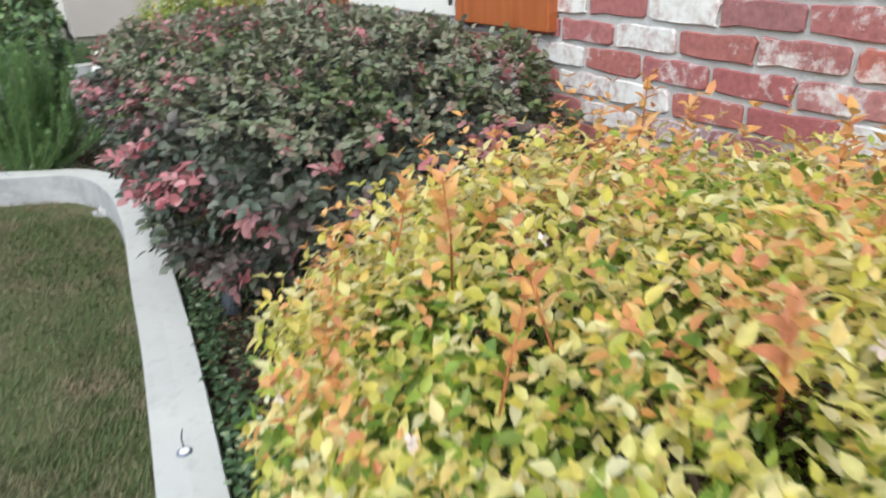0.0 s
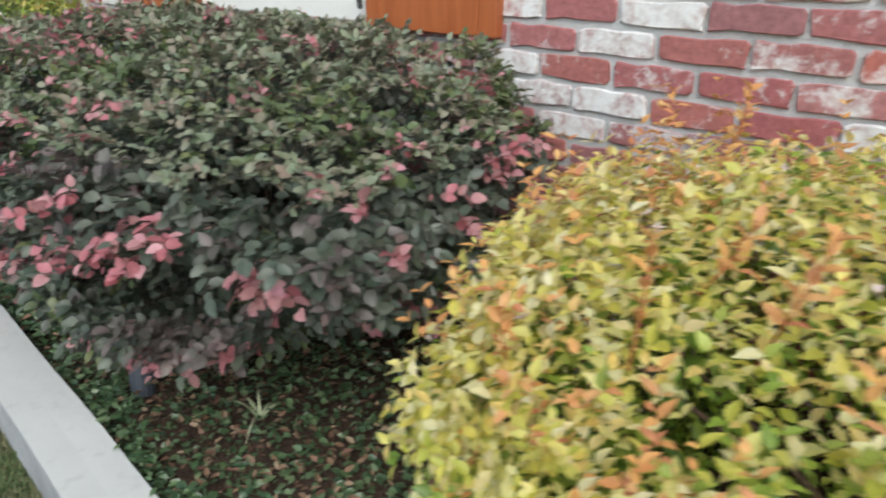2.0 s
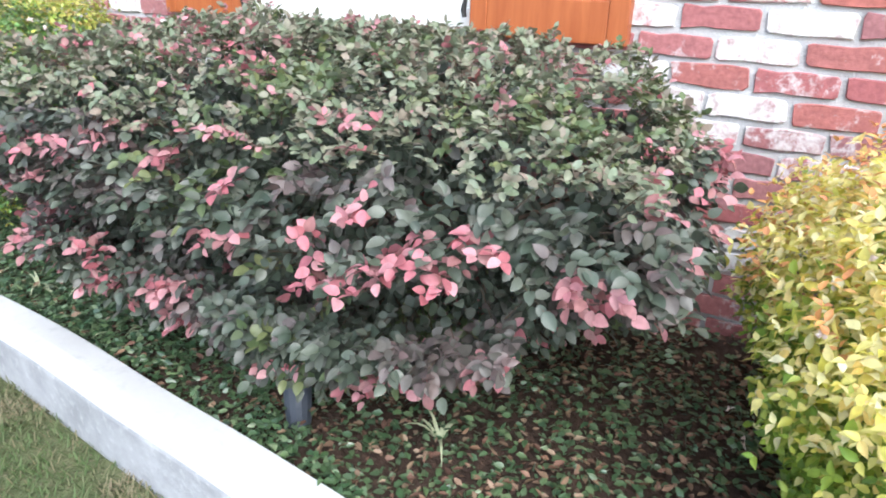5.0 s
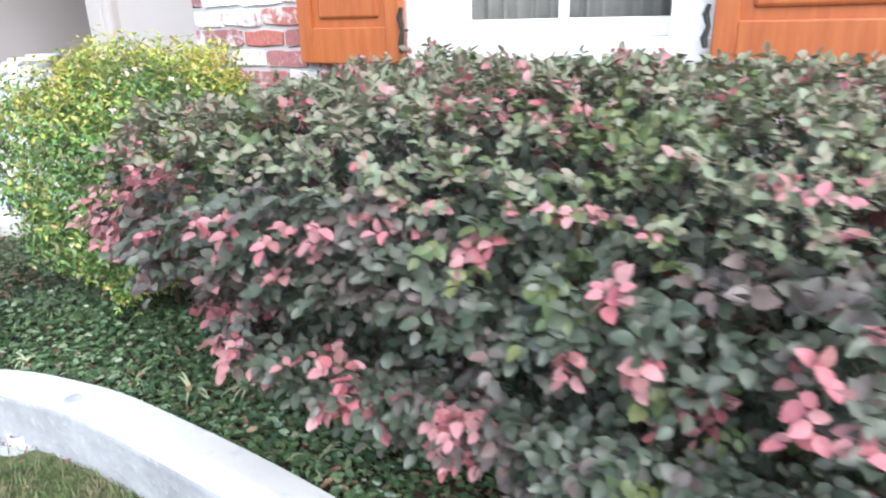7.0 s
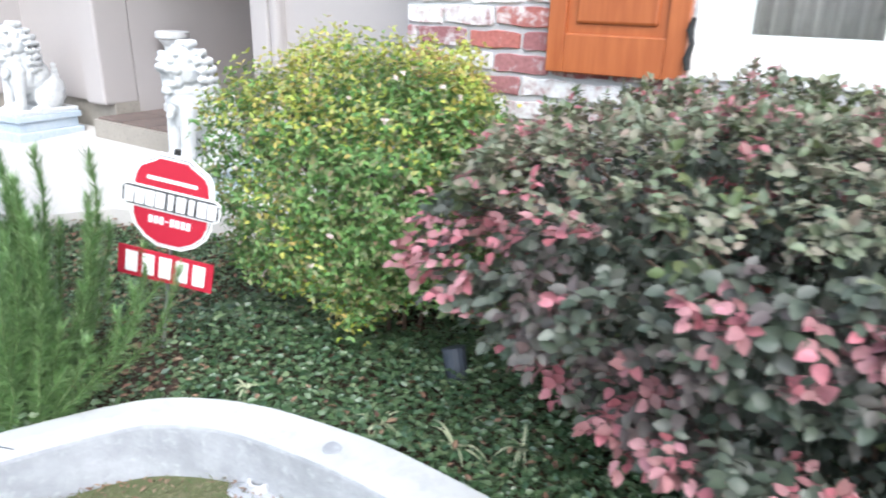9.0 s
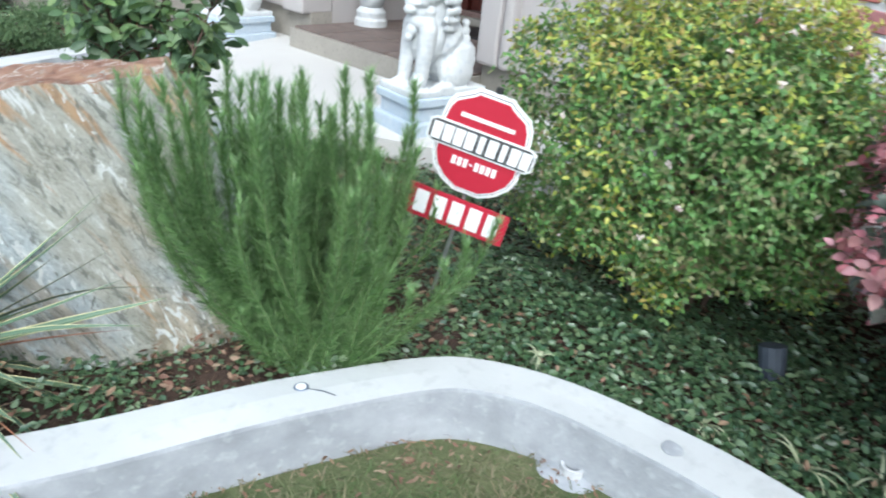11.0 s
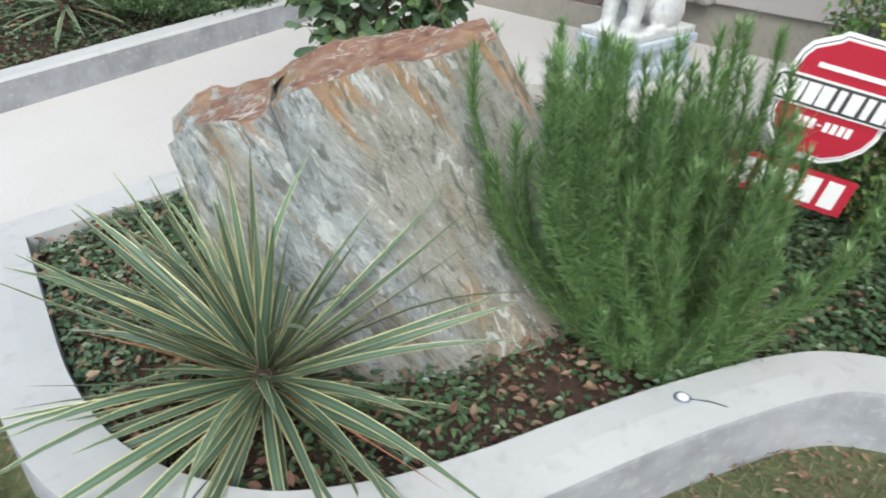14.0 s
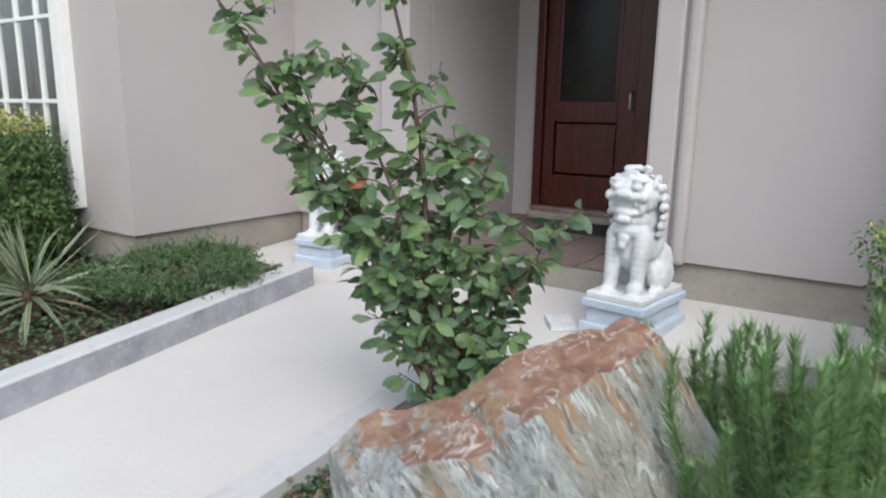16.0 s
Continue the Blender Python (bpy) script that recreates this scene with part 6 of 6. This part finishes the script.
def lawn_grass():
    def keep(X, Y, r):
        out = ~inside(LAWN_EDGE, X, Y)
        worn = smooth_noise(np.stack([X, Y, X * 0], 1), 3.5, 91)
        edge = np.full(len(X), 9.0)
        for ox, oy in OUTER[::3]:
            edge = np.minimum(edge, (X - ox) ** 2 + (Y - oy) ** 2)
        bare = ((np.sqrt(edge) < 0.07 + 0.07 * worn) & (Y > 3.3)) | (((X - -0.12) / 0.20) ** 2 + ((Y - 4.06) / 0.10) ** 2 < 0.8 + 0.5 * worn)
        return out & (r.random(len(X)) < np.where(bare, 0.18, np.where(worn > 0.35, 0.45, 1.0)))
    poly = np.array([(-1.9, 0.9), (0.3, 0.9), (0.3, 4.5), (-0.4, 4.5), (-1.0, 5.0), (-1.2, 5.88), (-2.3, 5.88), (-2.3, 4.0)])
    q, r = scatter(poly, 230000, 92, keep)
    P = np.stack([q[:, 0], q[:, 1], lawn_z(q[:, 0], q[:, 1]) + 0.018], 1)
    a = r.uniform(0, 6.28, len(P))
    D = np.stack([np.cos(a), np.sin(a), r.uniform(0.5, 2.2, len(P))], 1)
    N = np.stack([-np.cos(a) * 1.5, -np.sin(a) * 1.5, np.ones(len(P))], 1)
    ln = r.uniform(0.014, 0.042, len(P))
    ob = leaf_mesh("grass", P, D, N, ln, 0.0036, L_grass, None, shape="blade", droop=0.25)
    tagged(ob, "short mown lawn grass with dry patches", "grass", kind="stuff")

    def rim(X, Y, r):
        edge = np.full(len(X), 9.0)
        for ox, oy in OUTER[::3]:
            edge = np.minimum(edge, (X - ox) ** 2 + (Y - oy) ** 2)
        return ~inside(LAWN_EDGE, X, Y) & (r.random(len(X)) < np.exp(-edge / 0.010) * (Y > 3.5) * 0.7 + 0.8 * (((X - -0.12) / 0.20) ** 2 + ((Y - 4.06) / 0.10) ** 2 < 0.9)) 

    q, r = scatter(poly, 30000, 94, rim)
    P = np.stack([q[:, 0], q[:, 1], lawn_z(q[:, 0], q[:, 1]) + 0.026 + r.random(len(q)) * 0.008], 1)
    a = r.uniform(0, 6.28, len(P))
    ln = r.uniform(0.010, 0.026, len(P))
    ob = leaf_mesh("dry_clippings", P, np.stack([np.cos(a), np.sin(a), r.normal(size=len(P)) * 0.15], 1), r.normal(size=P.shape) * 0.3 + [0, 0, 1], ln, ln * 0.35, L_brown, None, 0.2, 0.0)
    tagged(ob, "dry brown clippings along the kerb foot", "leaf litter", kind="stuff")


def juniper(at, size, seed, label):
    """A low spreading conifer of several loose clumps of feathery sprays."""
    t = tagged(empty("juniper", at), label, "shrub")
    r = np.random.default_rng(seed)
    P, D = [], []
    for i in range(9):
        b_ = 6.28 * i / 9 + r.uniform(-0.3, 0.3)
        far = size * r.uniform(0.25, 0.85)
        hub = np.array([math.cos(b_) * far, math.sin(b_) * far * 0.75, r.uniform(0.05, 0.10)])
        bm = bmesh.new()
        tube(bm, [(0, 0, -0.05), tuple(hub * 0.5 + [0, 0, 0.05]), tuple(hub)], [0.012, 0.008, 0.004], 6)
        part("branch", bm, M_bark, t)
        n = 260
        d = unit(np.array([math.cos(b_) * 0.7, math.sin(b_) * 0.7, 0.55]) + r.normal(size=(n, 3)) * [0.75, 0.75, 0.35])
        d[:, 2] = np.abs(d[:, 2])
        base = hub + r.normal(size=(n, 3)) * [0.055, 0.055, 0.012]
        reach = r.uniform(0.05, 0.17, (n, 1))
        for k in range(9):
            f = (k + 1) / 9
            P.append(base + d * reach * f - np.array([0, 0, 1]) * (0.03 * f * f))
            D.append(d + r.normal(size=(n, 3)) * 0.6)
    P, D = np.concatenate(P), np.concatenate(D)
    leaf_mesh("sprays", P, D, r.normal(size=P.shape) + [0, 0, 0.8], r.uniform(0.018, 0.034, len(P)), 0.006, L_juni, t, shape="blade")
    return t


def clipped_bush(at, rad, seed):
    t = tagged(empty("boxwood"), "clipped dark green shrub with golden-tipped top beneath the gridded window", "shrub")
    P, N = blob_surface(3600, at, rad, 2.8, seed, 0.35, 0.05, 6)
    a, d, f, rank, who = sprigs(P, N, seed + 1, 3, 0.07, 0.3, 0.5, 0.12)
    r = np.random.default_rng(seed + 2)
    gold = (P[who][:, 2] > at[2] + rad[2] * 0.8) & (r.random(len(a)) < 0.55)
    ln = r.uniform(0.022, 0.034, len(a))
    leaf_mesh("leaves", a[~gold], d[~gold], f[~gold], ln[~gold], ln[~gold] * 0.5, L_box, t)
    leaf_mesh("golden_leaves", a[gold], d[gold], f[gold], ln[gold], ln[gold] * 0.5, L_yellow, t)
    P2, N2 = blob_surface(4000, at, tuple(v - 0.06 for v in rad), 2.8, seed + 5, 0.3, 0.05, 6)
    leaf_mesh("inner_leaves", P2, unit(N2 + r.normal(size=P2.shape)), unit(r.normal(size=P2.shape) + [0, 0, 0.8]), 0.035, 0.02, L_box, t)
    shrub_stems(t, at, rad, 0.3, 7, seed + 7, 0.012)
    return t


def grass_tuft(x, y, size, seed):
    """A few pale strap blades."""
    t = tagged(empty("grass_tuft", (x, y, 0.12)), "small tuft of pale strap-leaved grass in the bed", "grass tuft", "pale grass tufts")
    r = np.random.default_rng(seed)
    for i in range(9):
        a = r.uniform(0, 6.28)
        n = 5
        f = np.linspace(0, 1, n + 1)
        L = size * r.uniform(0.6, 1.1)
        up = r.uniform(0.35, 0.8)
        px = np.cos(a) * f * L * 0.8
        py = np.sin(a) * f * L * 0.8
        pz = L * (up * f * 1.6 - 0.9 * f * f) + 0.01
        w = 0.004 * (1 - f ** 2) + 0.0004
        vs = [(px[k] - np.sin(a) * w[k] * sg, py[k] + np.cos(a) * w[k] * sg, pz[k]) for k in range(n + 1) for sg in (1, -1)]
        mesh_ob("blade", vs, [(2 * k, 2 * k + 1, 2 * k + 3, 2 * k + 2) for k in range(n)], M_straw, t, smooth=True)
    return t


M_straw = mottled("pale_grass_blade", (0.30, 0.34, 0.20), (0.42, 0.44, 0.30), (0.5, 0.47, 0.33), 30, 90, 0.6, 0.0)

golden_abelia()
loropetalum()
round_abelia()
rosemary()
yucca((-0.93, 4.86, 0.12), 165, 1.17, 5, "spiky variegated yucca with sword leaves in front of the boulder")
yucca((-0.28, 7.69, 0.28), 64, 1.12, 8, "spiky yucca with drooping leaves in the second bed")
young_tree()
for tx, ty, sz, sd in ((0.40, 1.81, 0.13, 201), (0.33, 3.60, 0.12, 202), (0.36, 3.38, 0.14, 203), (0.46, 3.24, 0.13, 204), (0.52, 3.36, 0.10, 205), (0.30, 2.86, 0.10, 206), (0.24, 4.02, 0.08, 207)):
    grass_tuft(tx, ty, sz, sd)
ground_cover()
lawn_grass()
juniper((0.44, 7.52, 0.28), 0.60, 101, "low spreading green juniper in the second bed")
clipped_bush((-0.05, 8.75, 0.70), (0.38, 0.55, 0.49), 111)


# ---------------------------------------------------------------- bricks last
def brick_wall():
    pitch, blen, bh = 0.215, 0.199, 0.059
    host = bpy.data.objects["wall_brick_south"]
    host_n = bpy.data.objects["wall_brick_north"]
    host_u = bpy.data.objects["wall_brick_under_window"]
    rnd = random.Random(121)
    shapes = []
    for k in range(8):
        for L in (blen, blen / 2 - 0.006, blen * 0.75):
            # a worn, chipped outline carried back into the wall
            ring = []
            for fy, fz in ((0, 0.12), (0.03, 0), (0.25, 0), (0.5, 0), (0.75, 0), (0.97, 0), (1, 0.12), (1, 0.88), (0.97, 1), (0.75, 1), (0.5, 1), (0.25, 1), (0.03, 1), (0, 0.88)):
                ring.append((fy * L + rnd.gauss(0, 0.0034), fz * bh + rnd.gauss(0, 0.0030)))
            cy, cz = L / 2, bh / 2
            n_ = len(ring)
            vv = [(rnd.uniform(0, 0.002), cy + (y - cy) * (1 - 0.004 / L), cz + (z - cz) * (1 - 0.005 / bh)) for y, z in ring]
            vv += [(0.004, y, z) for y, z in ring] + [(0.05, y, z) for y, z in ring]
            ff = [tuple(range(n_))[::-1]]
            for a in range(2):
                for k_ in range(n_):
                    ff.append((a * n_ + k_, a * n_ + (k_ + 1) % n_, (a + 1) * n_ + (k_ + 1) % n_, (a + 1) * n_ + k_))
            me = bpy.data.meshes.new("brick")
            me.from_pydata(vv, [], ff)
            me.update()
            me.materials.append(M_brick)
            shapes.append((L, me))
    rest_v, rest_f = [], []
    count = 0
    for c in range(-3, 21):
        z = 1.033 - 0.075 * 8 + 0.075 * c - bh
        y = 0.83 - 15 * pitch + (0.1075 if c % 2 else 0.0)
        while y < 4.21 - 0.02:
            y1 = min(y + blen, 4.205)
            spans = [(y, y1)]
            if z + bh > WIN[2] - 0.02 and z < WIN[3]:
                spans = []
                if y < WIN[0] - 0.03:
                    spans.append((y, min(y1, WIN[0] - 0.004)))
                if y1 > WIN[1] + 0.03:
                    spans.append((max(y, WIN[1] + 0.004), y1))
            for a, b_ in spans:
                if b_ - a < 0.03:
                    continue
                near = 0.35 < z < 1.42 and a > 0.1
                if near and count < 300:
                    full = b_ - a > blen * 0.95
                    pool = [m for L, m in shapes if L == blen]
                    me = pool[rnd.randrange(len(pool))]
                    ob = new("brick", me)
                    ob.parent = host if b_ <= WIN[0] + 0.01 else (host_n if a >= WIN[1] - 0.01 else host_u)
                    ob.location = (BX + rnd.uniform(-0.002, 0.002), a, z + rnd.uniform(-0.002, 0.002))
                    if not full:
                        ob.scale = (1, (b_ - a) / blen, 1)
                    count += 1
                else:
                    i = len(rest_v)
                    x0, x1 = BX + rnd.uniform(-0.002, 0.002), BX + 0.05
                    rest_v += [(x0, a, z), (x0, b_, z), (x0, b_, z + bh), (x0, a, z + bh), (x1, a, z), (x1, b_, z), (x1, b_, z + bh), (x1, a, z + bh)]
                    rest_f += [tuple(i + k for k in f) for f in ((3, 2, 1, 0), (4, 5, 6, 7), (0, 1, 5, 4), (1, 2, 6, 5), (2, 3, 7, 6), (3, 0, 4, 7))]
            y += pitch
    ob = mesh_ob("more_bricks", rest_v, rest_f, M_brick, host)
    ob["kind"] = "stuff"


brick_wall()
